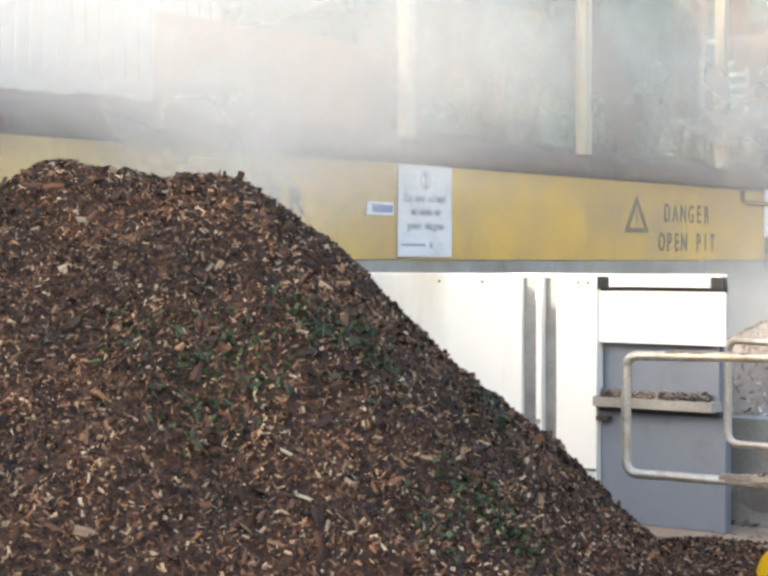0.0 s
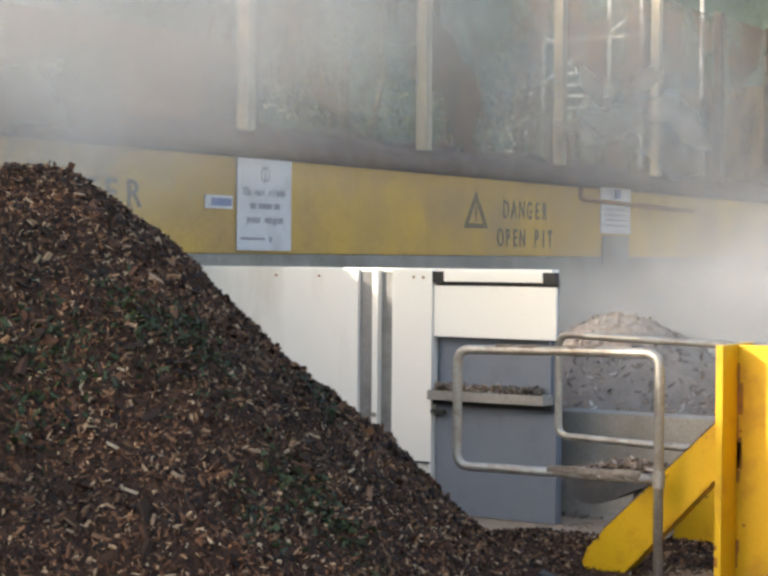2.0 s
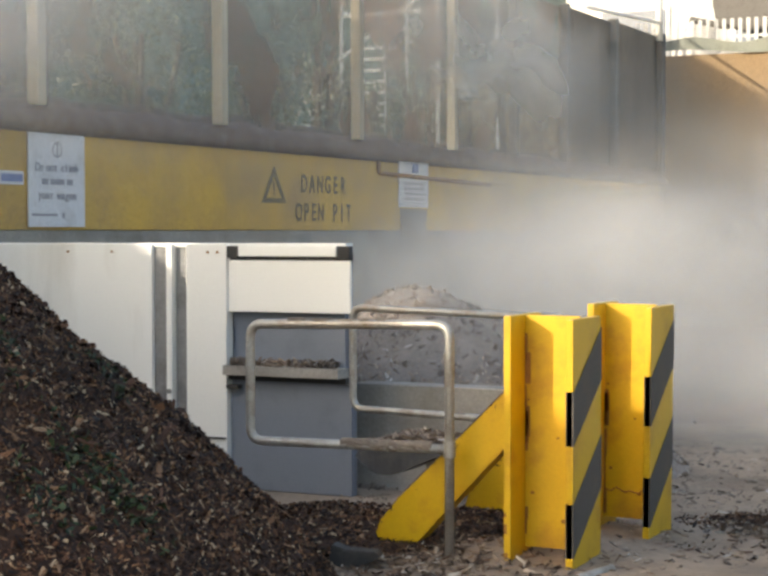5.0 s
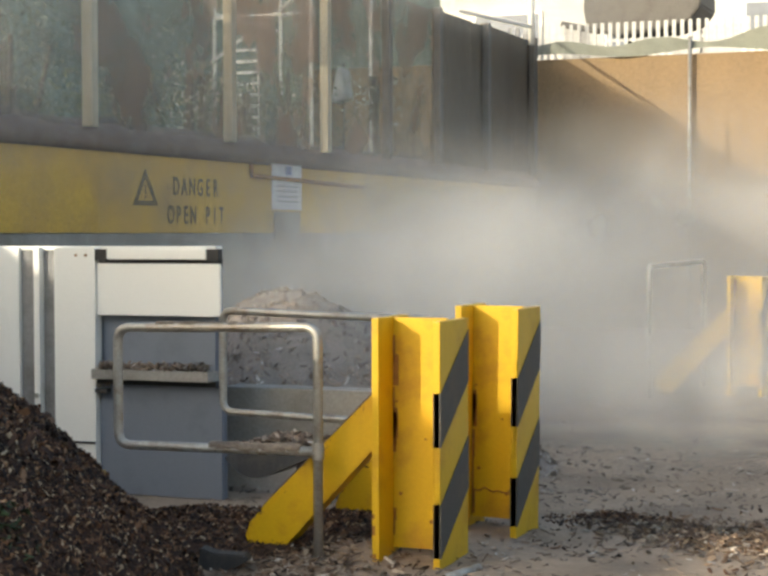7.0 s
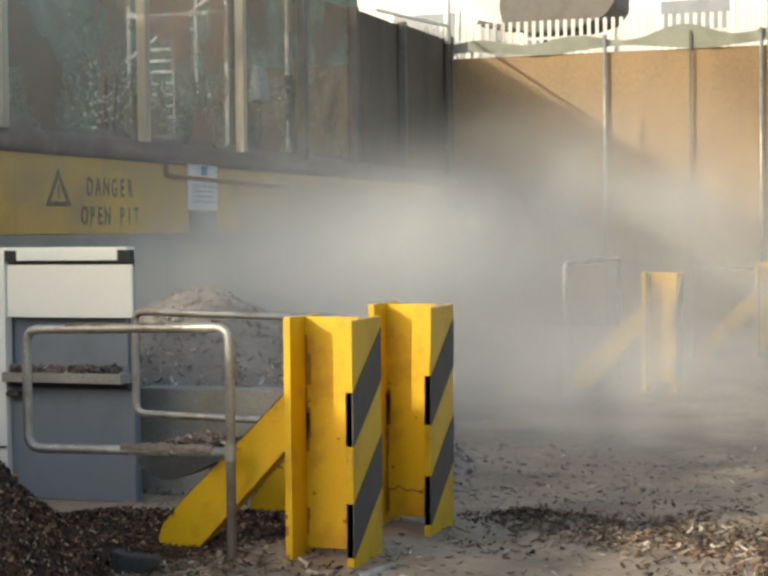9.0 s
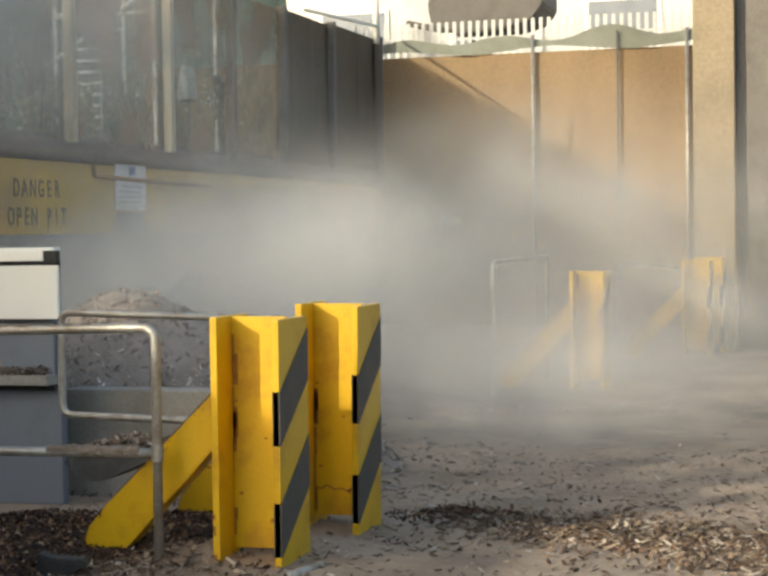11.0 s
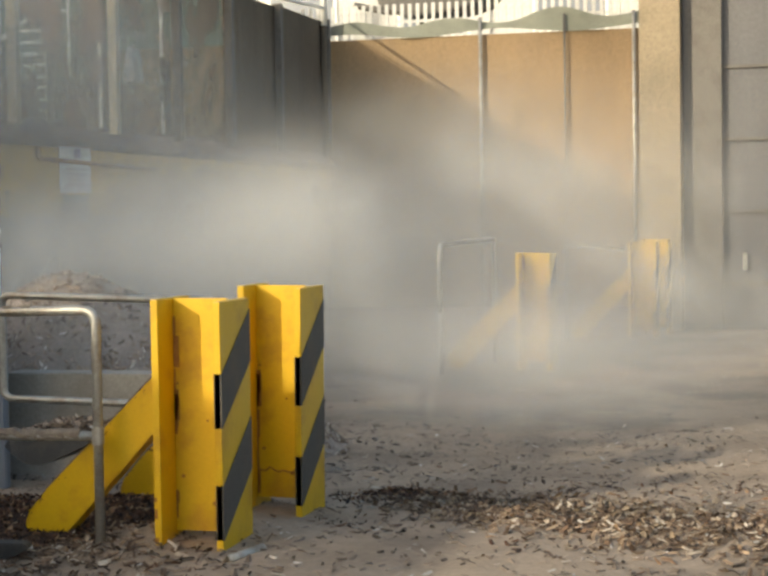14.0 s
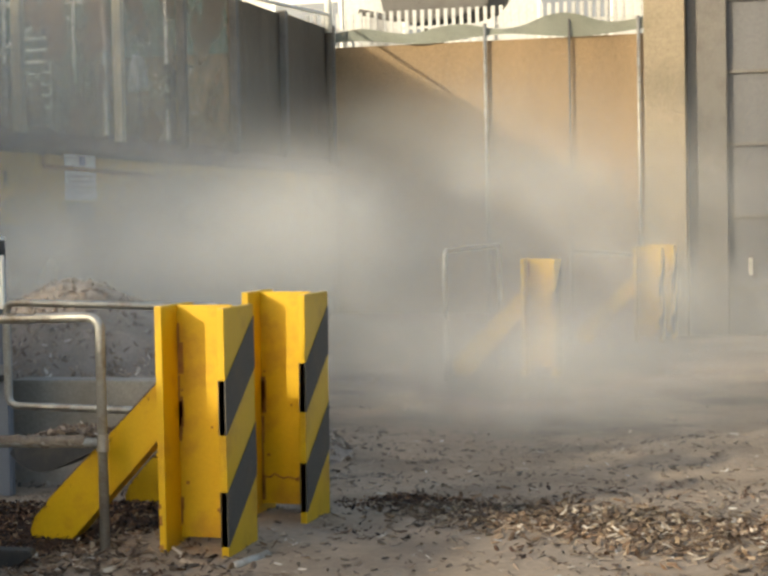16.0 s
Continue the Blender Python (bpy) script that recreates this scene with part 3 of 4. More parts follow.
# white steel container ---------------------------------------------------------
def container():
    g = empty("steel_container", -4.11, 8.6, 0, 0, "white painted steel container with an open blue-grey hatch", "container")
    top = 1.54
    # face along -x from the near corner; depth along +y
    part("wall_panel", box((-5.2, 0.0, 0.0), (-1.445, 0.05, top), 0.004), WHITE_STEEL, g, "white painted sheet steel panel")
    part("side_wall", box((-0.10, 0.03, 0.0), (-0.06, 0.10, top - 0.03), 0.004), GREY_BLUE, g)
    part("roof_sheet", box((-5.2, 0.02, top - 0.02), (-0.05, 0.11, top + 0.006), 0.003), WHITE_STEEL, g)
    part("back_wall", box((-5.2, 0.092, 0.0), (-0.05, 0.108, top - 0.03)), GREY_BLUE, g)
    part("front_panel", box((-1.165, -0.03, 0.0), (-0.868, 0.05, top), 0.004), WHITE_STEEL, g, "narrow white steel panel beside the hatch")
    part("channel", box((-1.445, 0.03, 0.0), (-1.325, 0.08, top - 0.02), 0.003), SEAL, g, "grey recessed channel")
    part("lock_bar", box((-1.325, -0.02, 0.0), (-1.28, 0.05, top), 0.006), WHITE_STEEL, g, "upright white lock bar")
    part("channel", box((-1.28, 0.03, 0.0), (-1.165, 0.08, top - 0.02), 0.003), SEAL, g, "grey recessed channel")
    part("bolt", tube([(-1.302, -0.03, 0.60), (-1.302, 0.0, 0.60)], 0.016), GALV, g, "steel bolt head")
    part("hatch_header", box((-0.78, -0.035, top - 0.075), (-0.09, 0.0, top - 0.01), 0.004), WHITE_STEEL, g, "white roller bar above the hatch")
    part("header_bracket", box((-0.864, -0.03, top - 0.085), (-0.785, 0.02, top - 0.012)), BLACK, g, "black end bracket")
    part("header_bracket", box((-0.085, -0.03, top - 0.085), (-0.005, 0.02, top - 0.012)), BLACK, g, "black end bracket")
    # solid black strip draws the shade below the roller bar
    part("shadow_gap", box((-0.864, 0.01, top - 0.115), (-0.005, 0.03, top - 0.06)), BLACK, g, "black strip in place of the shade under the roller bar")
    part("flap", box((-0.864, -0.01, 1.118), (-0.005, 0.012, top - 0.10), 0.004), WHITE_STEEL, g, "white upper flap of the hatch")
    part("hatch_back", box((-0.868, 0.065, 0.0), (-0.012, 0.088, 1.13)), GREY_BLUE, g, "blue-grey inner wall of the hatch")
    part("lower_door", box((-0.864, 0.02, 0.0), (-0.012, 0.06, 0.70), 0.004), GREY_BLUE, g, "blue-grey lower hatch door")
    part("shelf", box((-0.862, -0.09, 0.725), (-0.05, 0.06, 0.785), 0.004), CONCRETE, g, "dusty steel shelf across the hatch")
    part("shelf_strip", box((-0.862, -0.02, 0.69), (-0.03, 0.02, 0.726)), BLACK, g, "black strip under the shelf")
    part("hinge", box((-0.862, -0.05, 0.635), (-0.775, 0.0, 0.662), 0.003), BLACK, g, "short dark hinge stub")
    part("drip_rail", box((-1.04, -0.045, 0.315), (-0.872, -0.028, 0.325)), BLACK, g, "thin dark rod along the panel")
    r = random.Random(4)
    c = chips("mulch_layer", [(Vector((r.uniform(-0.82, -0.08), r.uniform(-0.08, 0.05), 0.79 + 0.035 * r.random() ** 2)), Vector((0, 0, 1))) for _ in range(420)], GREY_CHIPS, (0.02, 0.06), r)
    c.parent = g
    tagged(c, "mulch lying on the shelf", kind="stuff")
    for x in (-4.2, -3.4, -2.7, -2.1, -1.75, -1.0, -0.93):
        part("rivet", tube([(x, -0.012 if x < -1.5 else -0.04, top - 0.05), (x, 0.0, top - 0.05)], 0.008, sides=8), RUST, g)


container()
structure("kerb_wall", box((-4.3, 9.0, -0.05), (-2.5, 9.2, 0.66), 0.01), CONCRETE, "low dusty concrete kerb wall behind the rails", "kerb")
tagged(link_mesh("timber_block", box((-4.98, 8.12, -0.02), (-4.74, 8.3, 0.2), 0.012), worn("ochre_block", (0.42, 0.28, 0.08), (0.25, 0.17, 0.07), 0.5, 6, 40, 0.8)), "ochre block lying at the foot of the mulch pile", "block")
bm = prism([(-0.13, 0.0), (-0.12, 0.085), (-0.05, 0.06), (0.10, 0.055), (0.12, 0.03), (0.05, -0.01), (0.0, -0.04), (-0.08, -0.03)], -0.05, 0.05, 0.006)
bm.transform(pose(-3.13, 6.74, 0.03, 0, 0, 12))
tagged(link_mesh("rubber_scrap", bm, BLACK), "torn black rubber scrap lying on the chips", "scrap")
tagged(link_mesh("pipe_scrap", tube([(-2.03, 6.80, 0.03), (-1.96, 7.06, 0.035)], 0.024), GALV, None, True), "short grey pipe offcut on the ground", "pipe scrap")

# yellow pit wall with its signs --------------------------------------------------
WX = -7.72
structure("wall_pit", box((WX - 0.3, 4.0, 0.0), (WX, 27.4, 1.632), 0.01), CONCRETE, "grey concrete pit wall below the yellow band", "wall")
structure("wall_yellow", box((WX - 0.3, 4.0, 1.636), (WX + 0.012, 27.4, 2.40), 0.006), YELLOW_WALL, "faded yellow painted wall band with stencilled warnings", "wall")


def ledge():
    bm = bmesh.new()
    r = random.Random(6)
    n = 160
    rows = []
    for i in range(n + 1):
        y = 4.0 + 23.4 * i / n
        k = 0.05 * noise.noise(Vector((0, y * 1.3, 0))) + 0.02 * r.random()
        rows.append([bm.verts.new((WX + dx, y, z)) for dx, z in ((0.07 + k * 0.3, 2.424), (0.09 + k * 0.4, 2.50 + k), (-0.02, 2.60 + k), (-0.16, 2.70 + 1.4 * k), (-0.3, 2.72), (-0.3, 2.404))])
    for a, b in zip(rows, rows[1:]):
        for q in range(5):
            bm.faces.new((a[q], a[q + 1], b[q + 1], b[q]))
        bm.faces.new((a[5], a[0], b[0], b[5]))
    bm.faces.new(rows[0])
    bm.faces.new(rows[-1][::-1])
    bmesh.ops.recalc_face_normals(bm, faces=bm.faces)
    structure("ledge", bm, LEDGE, "wall coping buried under brown mulch dust", "ledge", True)


ledge()
ON_WALL = Matrix(((0, 0, 1, 0), (1, 0, 0, 0), (0, 1, 0, 0), (0, 0, 0, 1)))


def on_wall(y, z, lift=0.016):
    return Matrix.Translation((WX + lift, y, z)) @ ON_WALL


def danger_sign():
    g = empty("danger_stencil", WX + 0.016, 14.7, 1.98, 0, "stencilled black warning triangle and lettering on yellow wall", "warning sign")
    for word, y, z, step in (("DANGER", 0.30, 0.12, 0.172), ("OPEN PIT", 0.31, -0.17, 0.158)):
        for k, c in enumerate(word):
            if c != " ":
                lettering(c, 0.255, STENCIL, g, pose(0, y + step * (k - (len(word) - 1) / 2), z) @ ON_WALL, "letter", 0.72)
    bm = bmesh.new()
    outer, inner = [(-1.0, -0.078), (-0.506, -0.074), (-0.75, 0.29)], [(-0.905, -0.028), (-0.60, -0.026), (-0.752, 0.19)]
    a = [bm.verts.new((0.003, y, z)) for y, z in outer]
    b = [bm.verts.new((0.003, y, z)) for y, z in inner]
    c = [bm.verts.new((-0.001, y, z)) for y, z in outer]
    e = [bm.verts.new((-0.001, y, z)) for y, z in inner]
    for i in range(3):
        j = (i + 1) % 3
        bm.faces.new((a[i], a[j], b[j], b[i]))
        bm.faces.new((a[j], a[i], c[i], c[j]))
        bm.faces.new((b[i], b[j], e[j], e[i]))
    bmesh.ops.recalc_face_normals(bm, faces=bm.faces)
    part("triangle", bm, STENCIL, g, "black triangle outline")
    part("mark_bar", box((0, -0.767, 0.04), (0.003, -0.737, 0.13)), STENCIL, g, "exclamation stroke")
    part("mark_dot", box((0, -0.767, -0.005), (0.003, -0.737, 0.022)), STENCIL, g, "exclamation dot")
    e = empty("wall_stencil", WX + 0.016, 8.62, 2.06, 0, "faded stencilled letters on the yellow wall", "lettering")
    for k, c in enumerate("TER"):
        lettering(c, 0.28, STENCIL, e, pose(0, 0.24 * (k - 1), 0) @ ON_WALL, "letter")


danger_sign()


def notice(y0, y1, z0, z1, label, mat=None):
    g = empty("notice_board", WX, (y0 + y1) / 2, (z0 + z1) / 2, 0, label, "notice")
    w, h = (y1 - y0) / 2, (z1 - z0) / 2
    part("board", box((0.018, -w, -h), (0.032, w, h), 0.003), mat or SIGN_WHITE, g)
    return g, w, h


g, w, h = notice(10.08, 10.81, 1.66, 2.40, "white notice board with small faded print")
for words, dz, step in (("Do not climb", 0.10, 0.046), ("your wagon", -0.12, 0.05)):
    for k, c in enumerate(words):
        if c != " ":
            lettering(c, 0.092, SIGN_INK, g, pose(0.034, step * (k - (len(words) - 1) / 2), dz) @ ON_WALL, "letter")
for y0, y1 in ((-0.20, -0.12), (-0.09, 0.09), (0.12, 0.20)):
    part("print_line", box((0.0325, y0, -0.035), (0.0345, y1, 0.012)), SIGN_INK, g, "faded word that cannot be read")
bm = bmesh.new()
for s in range(20):
    t0, t1 = 2 * math.pi * s / 20, 2 * math.pi * (s + 1) / 20
    q = [(0.0345, 0.065 * r * math.cos(t), 0.245 + 0.065 * r * math.sin(t)) for r, t in ((0.8, t0), (1, t0), (1, t1), (0.8, t1))]
    bm.faces.new([bm.verts.new(p) for p in q])
part("ring_mark", bm, SIGN_INK, g, "printed prohibition ring")
part("ring_slash", box((0.033, -0.008, 0.19), (0.0345, 0.008, 0.30)), SIGN_INK, g, "printed slash")
part("print_line", box((0.0325, -w * 0.9, -0.285), (0.0345, 0.0, -0.265)), SIGN_INK, g, "line of faded print")
part("print_mark", box((0.0325, 0.06, -0.30), (0.0345, 0.09, -0.255)), SIGN_INK, g, "small printed mark")
g, w, h = notice(9.68, 10.02, 1.985, 2.09, "small white label with a blue band")
part("print_line", box((0.0325, -w * 0.6, -0.03), (0.0345, w * 0.9, 0.03)), SIGN_BLUE, g, "blue printed band")
g, w, h = notice(16.8, 17.6, 2.265, 2.44, "small white pictogram sign")
part("pictogram", tube([(0.033, 0.0, -0.05), (0.035, 0.0, 0.05)], 0.05, sides=12), SIGN_BLUE, g, "dark blue pictogram")
g, w, h = notice(16.8, 17.6, 1.90, 2.25, "white instruction sign below the pictogram")
for dz in (0.1, 0.04, -0.02, -0.08):
    part("print_line", box((0.0325, -w * 0.7, dz - 0.008), (0.0345, w * 0.7, dz + 0.008)), SIGN_INK, g, "line of faded print")
g, w, h = notice(16.85, 17.55, 1.55, 1.88, "grey weathered plate under the signs", CONCRETE)
conduit = tube([(WX + 0.04, 16.25, 2.40), (WX + 0.04, 16.25, 2.27), (WX + 0.04, 19.5, 2.22)], 0.025, 0.05)
tagged(link_mesh("conduit", conduit, RUST, None, True), "rusty pipe conduit along the yellow wall", "pipe")

# screens above the wall --------------------------------------------------------
POSTS = [10.24, 12.98, 15.82, 18.4, 20.45, 22.47, 24.72, 27.3]
def skin(x, y0, y1, z0, z1, seed):
    """A thin flexible sheet that bellies a little between its posts."""
    bm = bmesh.new()
    grid = [[bm.verts.new((x + 0.03 * math.sin(math.pi * i / 10) * math.sin(seed + 3 * j / 6), y0 + (y1 - y0) * i / 10, z0 + (z1 - z0) * j / 6)) for i in range(11)] for j in range(7)]
    for a, b in zip(grid, grid[1:]):
        for i in range(10):
            bm.faces.new((a[i], a[i + 1], b[i + 1], b[i]))
    return bm


screen = empty("screen_fence", WX, 0, 0, 0, "tall screen fence of grubby clear sheets between posts", "fence", kind="structure")
for k, y in enumerate(POSTS):
    wide = 0.055 if k < 4 else 0.06
    part("post", box((-0.06, y - wide, 2.62), (0.05, y + wide, 4.7 + 0.04 * k), 0.008), PALE_WOOD if k < 4 else DARK_POST, screen, "pale timber post" if k < 4 else "dark steel post")
    # dark strip puts the shade along the right of each timber post
    if k < 4:
        part("shade_strip", box((-0.085, y + 0.06, 2.62), (-0.02, y + 0.17, 4.7 + 0.04 * k), 0.006), DARK_POST, screen, "dark strip standing for the shade beside the timber post")
for k, (a, b) in enumerate(zip([7.5] + POSTS, POSTS)):
    top = 3.32 if k == 0 else 4.66 + 0.04 * k
    if k < 6:
        part("sheet", skin(-0.09, a + 0.01, b - 0.01, 2.6, top, k), SHEET, screen, "grubby clear plastic sheet")
    else:
        n = int((b - a) / 0.5)
        for i in range(n):
            y0 = a + (b - a) * i / n
            part("board", box((-0.11, y0 + 0.003, 2.6), (-0.085 + 0.002 * (i % 2), y0 + (b - a) / n - 0.003, top)), BOARDS, screen, "upright brown fence board")

# unseen walls added to block the sun, then the bank behind the screens
structure("wall_shade_low", box((-9.3, 3.203, 0.0), (-9.0, 6.4, 3.6)), CONCRETE, "low concrete wall added out of view to block the sun", "wall")
structure("wall_shade_high", box((-9.32, 0.2, 0.0), (-8.98, 3.2, 6.0)), CONCRETE, "high concrete wall added out of view to block the sun", "wall")
structure("wall_shade", box((-9.3, -16.0, 0.0), (-9.0, 0.197, 4.87)), CONCRETE, "plain concrete wall added out of view", "wall")
# height is invented: raised to 8.8 m to keep sun off the screens
structure("wall_behind", box((-14.3, 10.0, 0.0), (-14.0, 40.0, 8.8)), BEHIND, "green-grey planted bank behind the screens", "bank")

def pale_shed():
    g = empty("pale_shed", -10.2, 8.4, 0, 0, "pale ribbed shed behind the screens dappled with leaves", "shed")
    # wall above the eave is made up, tall enough to shade the steam
    part("wall", box((-1.5, -1.9, 0.0), (0.0, 2.3, 6.1), 0.01), WHITE_BUILDING, g)
    for i in range(28):
        part("rib", box((0.0, -1.9 + 0.15 * i, 3.2), (0.02, -1.86 + 0.15 * i, 6.1)), WHITE_BUILDING, g)
    part("roof_edge", box((-1.6, -2.0, 6.1), (0.12, 2.4, 6.2), 0.01), WHITE_BUILDING, g, "white gutter edge")


pale_shed()

# what stands behind the screens --------------------------------------------------
def leafy(name, x, y, z, rx, ry, rz, count, seed, label, leaf=(0.03, 0.075), leaf_mat=None):
    r = random.Random(seed)
    g = empty(name, x, y, 0, 0, label, "shrub")
    for k in range(5):
        t = tube([(0, 0, -0.02), (r.gauss(0, 0.1), r.gauss(0, 0.15), z * 0.5), (r.gauss(0, rx * 0.5), r.gauss(0, ry * 0.5), z + rz * 0.6)], 0.03, 0.2, 7, 3)
        part("stem", t, BARK, g)
    clumps = [Vector((r.gauss(0, rx * 0.5), r.gauss(0, ry * 0.5), z + r.gauss(0, rz * 0.5))) for _ in range(14)]
    spots = []
    for _ in range(count):
        c = r.choice(clumps)
        spots.append((c + Vector((r.gauss(0, 0.22), r.gauss(0, 0.28), r.gauss(0, 0.22))), Vector((r.gauss(0, 1), r.gauss(0, 1), r.gauss(0, 1))).normalized()))
    c = chips("crown", spots, leaf_mat or LEAF, leaf, r, 0.4, 0.06)
    c.parent = g
    tagged(c, "mass of small green leaves")


# sunlight on leaves is put into this near-white leaf colour
SUNLIT_LEAF = island_mat("sunlit_leaves", [(0.0, (0.35, 0.38, 0.28)), (0.6, (0.75, 0.75, 0.66)), (1.0, (0.9, 0.9, 0.86))], 0.6)
for k, (x, y, z, ry, n) in enumerate(((-9.4, 11.6, 3.3, 1.0, 1500), (-9.6, 14.3, 3.2, 1.0, 1500), (-9.2, 16.0, 3.0, 0.6, 900), (-9.8, 18.9, 3.2, 1.0, 1200), (-9.6, 21.6, 3.4, 1.0, 1200))):
    leafy("shrub", x, y, z, 0.5, ry, 0.8, 2 * n, 30 + k, "shrub with small leaves behind the clear screen")

leafy("sunlit_shrub", -8.4, 16.25, 3.1, 0.12, 0.22, 0.55, 420, 61, "shrub with leaves coloured white as sunlit spots behind the clear screen", (0.03, 0.075), SUNLIT_LEAF)
# next two pale crowns are added for white slats and a white object
leafy("sunlit_shrub", -8.5, 17.7, 2.9, 0.12, 0.25, 0.7, 320, 62, "shrub with leaves coloured white as sunlit spots behind the clear screen", (0.03, 0.075), SUNLIT_LEAF)
leafy("sunlit_shrub", -8.6, 22.0, 3.65, 0.12, 0.2, 0.4, 240, 63, "shrub with leaves coloured white as sunlit spots behind the clear screen", (0.03, 0.08), SUNLIT_LEAF)


def scaffold():
    g = empty("scaffold", -9.3, 19.87, 0, 0, "white-painted tube scaffold with a ladder and diagonal brace", "scaffold", kind="structure")
    for x, y in ((-0.72, 0.0), (0.72, 0.0), (-0.72, 2.1), (0.72, 2.1)):
        part("standard", tube([(x, y, -0.02), (x, y, 6.0)], 0.028, sides=10), WHITE_STEEL, g)
    for z in (2.6, 4.55):
        part("transom", tube([(-0.8, -0.03, z), (0.8, -0.03, z)], 0.025, sides=8), WHITE_STEEL, g)
        part("ledger", tube([(-0.72, 0.0, z + 0.06), (-0.72, 2.1, z + 0.06)], 0.022, sides=8), WHITE_STEEL, g)
    part("brace", tube([(-0.75, -0.05, 3.95), (0.72, -0.05, 4.89)], 0.024, sides=8), WHITE_STEEL, g)
    for x in (-0.40, -0.02):
        part("ladder_stile", tube([(x, -0.08, -0.02), (x, -0.08, 4.2)], 0.014, sides=8), WHITE_STEEL, g)
    for i in range(10):
        part("rung", box((-0.40, -0.12, 2.72 + 0.15 * i), (-0.02, -0.04, 2.76 + 0.15 * i), 0.006), WHITE_STEEL, g)
    # white triangular panel; the stake is added to carry it
    tarp = empty("white_panel", -9.2, 22.42, 0, 0, "white triangular panel on an added stake behind the clear screen", "sack")
    part("sack", prism([(-0.02, 4.1), (-0.12, 3.56), (0.10, 3.60), (0.03, 4.08)], -0.22, 0.16, 0.02), WHITE_BUILDING, tarp)
    part("stake", tube([(0, 0.0, -0.02), (0, 0.0, 4.15)], 0.02, sides=8), BARK, tarp)


scaffold()

# tan end wall -----------------------------------------------------------------
EY = 27.5
structure("wall_end", box((-12.0, EY, 0.0), (-1.9, EY + 0.25, 4.62), 0.01), TAN, "sunlit tan boarded end wall", "wall")
cap = empty("wall_cloth", 0, EY - 0.03, 0, 0, "grey-green shade cloth strip along the top of the tan wall", "shade cloth", kind="structure")
bm = bmesh.new()
top_row, low_row = [], []
for i in range(61):
    x = -7.7 + 5.4 * i / 60
    top_row.append(bm.verts.new((x, 0.02 * math.sin(i * 0.9), 4.86 + 0.06 * math.sin(i * 0.33) + 0.12 * math.exp(-((x + 3.6) / 0.6) ** 2))))
    low_row.append(bm.verts.new((x, -0.02 + 0.02 * math.sin(i * 0.7), 4.66 + 0.05 * math.sin(i * 0.21 + 1))))
for i in range(60):
    bm.faces.new((low_row[i], low_row[i + 1], top_row[i + 1], top_row[i]))
part("cloth", bm, SHADE_CLOTH, cap, smooth=True)
for x in (-5.05, -3.62, -2.47):
    g = empty("wall_post", x, EY - 0.09, 0, 0, "slender galvanised post against the tan wall", "post", "wall posts", "structure")
    part("upright", tube([(0, 0, -0.02), (0, 0, 4.9)], 0.03 if x != -3.62 else 0.018, sides=10), GALV if x != -3.62 else DARK_POST, g, smooth=True)
palis = empty("palisade_fence", -5.0, EY + 0.6, 0, 0, "pale steel palisade fence behind the end wall", "fence", kind="structure")
pale = box((-0.035, 0, 4.2), (0.035, 0.02, 5.28), 0.01)
first = part("pale", pale, WHITE_BUILDING, palis)
first.location.x = -3.4
for i in range(1, 50):
    c = first.copy()
    scene.collection.objects.link(c)
    c.location.x = -3.4 + 0.14 * i
part("rail", box((-3.4, 0.02, 4.95), (3.5, 0.05, 5.0)), WHITE_BUILDING, palis)
part("rail", box((-3.4, 0.02, 4.25), (3.5, 0.05, 4.30)), WHITE_BUILDING, palis)
for x in (-3.2, 0.0, 3.2):
    part("post", box((x - 0.05, 0.05, -0.02), (x + 0.05, 0.13, 5.1)), WHITE_BUILDING, palis)

hand = empty("white_handrail", WX - 0.02, 27.2, 0, 0, "white tubular handrail above the fence corner", "rail", kind="structure")
part("post", tube([(0, 0, 4.85), (0, 0, 6.2)], 0.06, sides=12), WHITE_STEEL, hand, "white upper post", True)
part("stanchion", tube([(0, 0, -0.02), (0, 0, 4.85)], 0.05, sides=12), BOARDS, hand, "brown lower post", True)
part("rail", tube([(0, 0, 5.16), (-0.05, -3.6, 5.0)], 0.03, sides=10), WHITE_STEEL, hand, smooth=True)

# tipped dark bucket on an arm above the end wall ------------------------------------
def bucket():
    g = empty("loader_bucket", -6.55, EY + 2.4, 0, 0, "dark steel loader bucket raised behind the end wall", "loader bucket")
    out = [(-1.0, 5.8), (-0.93, 5.48), (-0.37, 5.28), (0.5, 5.36), (1.0, 5.5), (1.2, 5.75), (1.2, 6.6), (-0.9, 6.6)]
    part("shell", prism(out, 0, 1.4, 0.03), DARK_POST, g)
    part("cutting_edge", prism([(-0.42, 5.25), (0.5, 5.33), (0.5, 5.36), (-0.42, 5.28)], -0.04, 1.44), BLACK, g)
    part("arm", tube([(-1.6, 0.7, 5.62), (-0.9, 0.7, 5.45), (0.0, 0.7, 5.7)], 0.06, 0.1), DARK_POST, g)
    part("mast", box((-0.1, 0.6, -0.02), (0.1, 0.8, 5.4)), DARK_POST, g)


bucket()


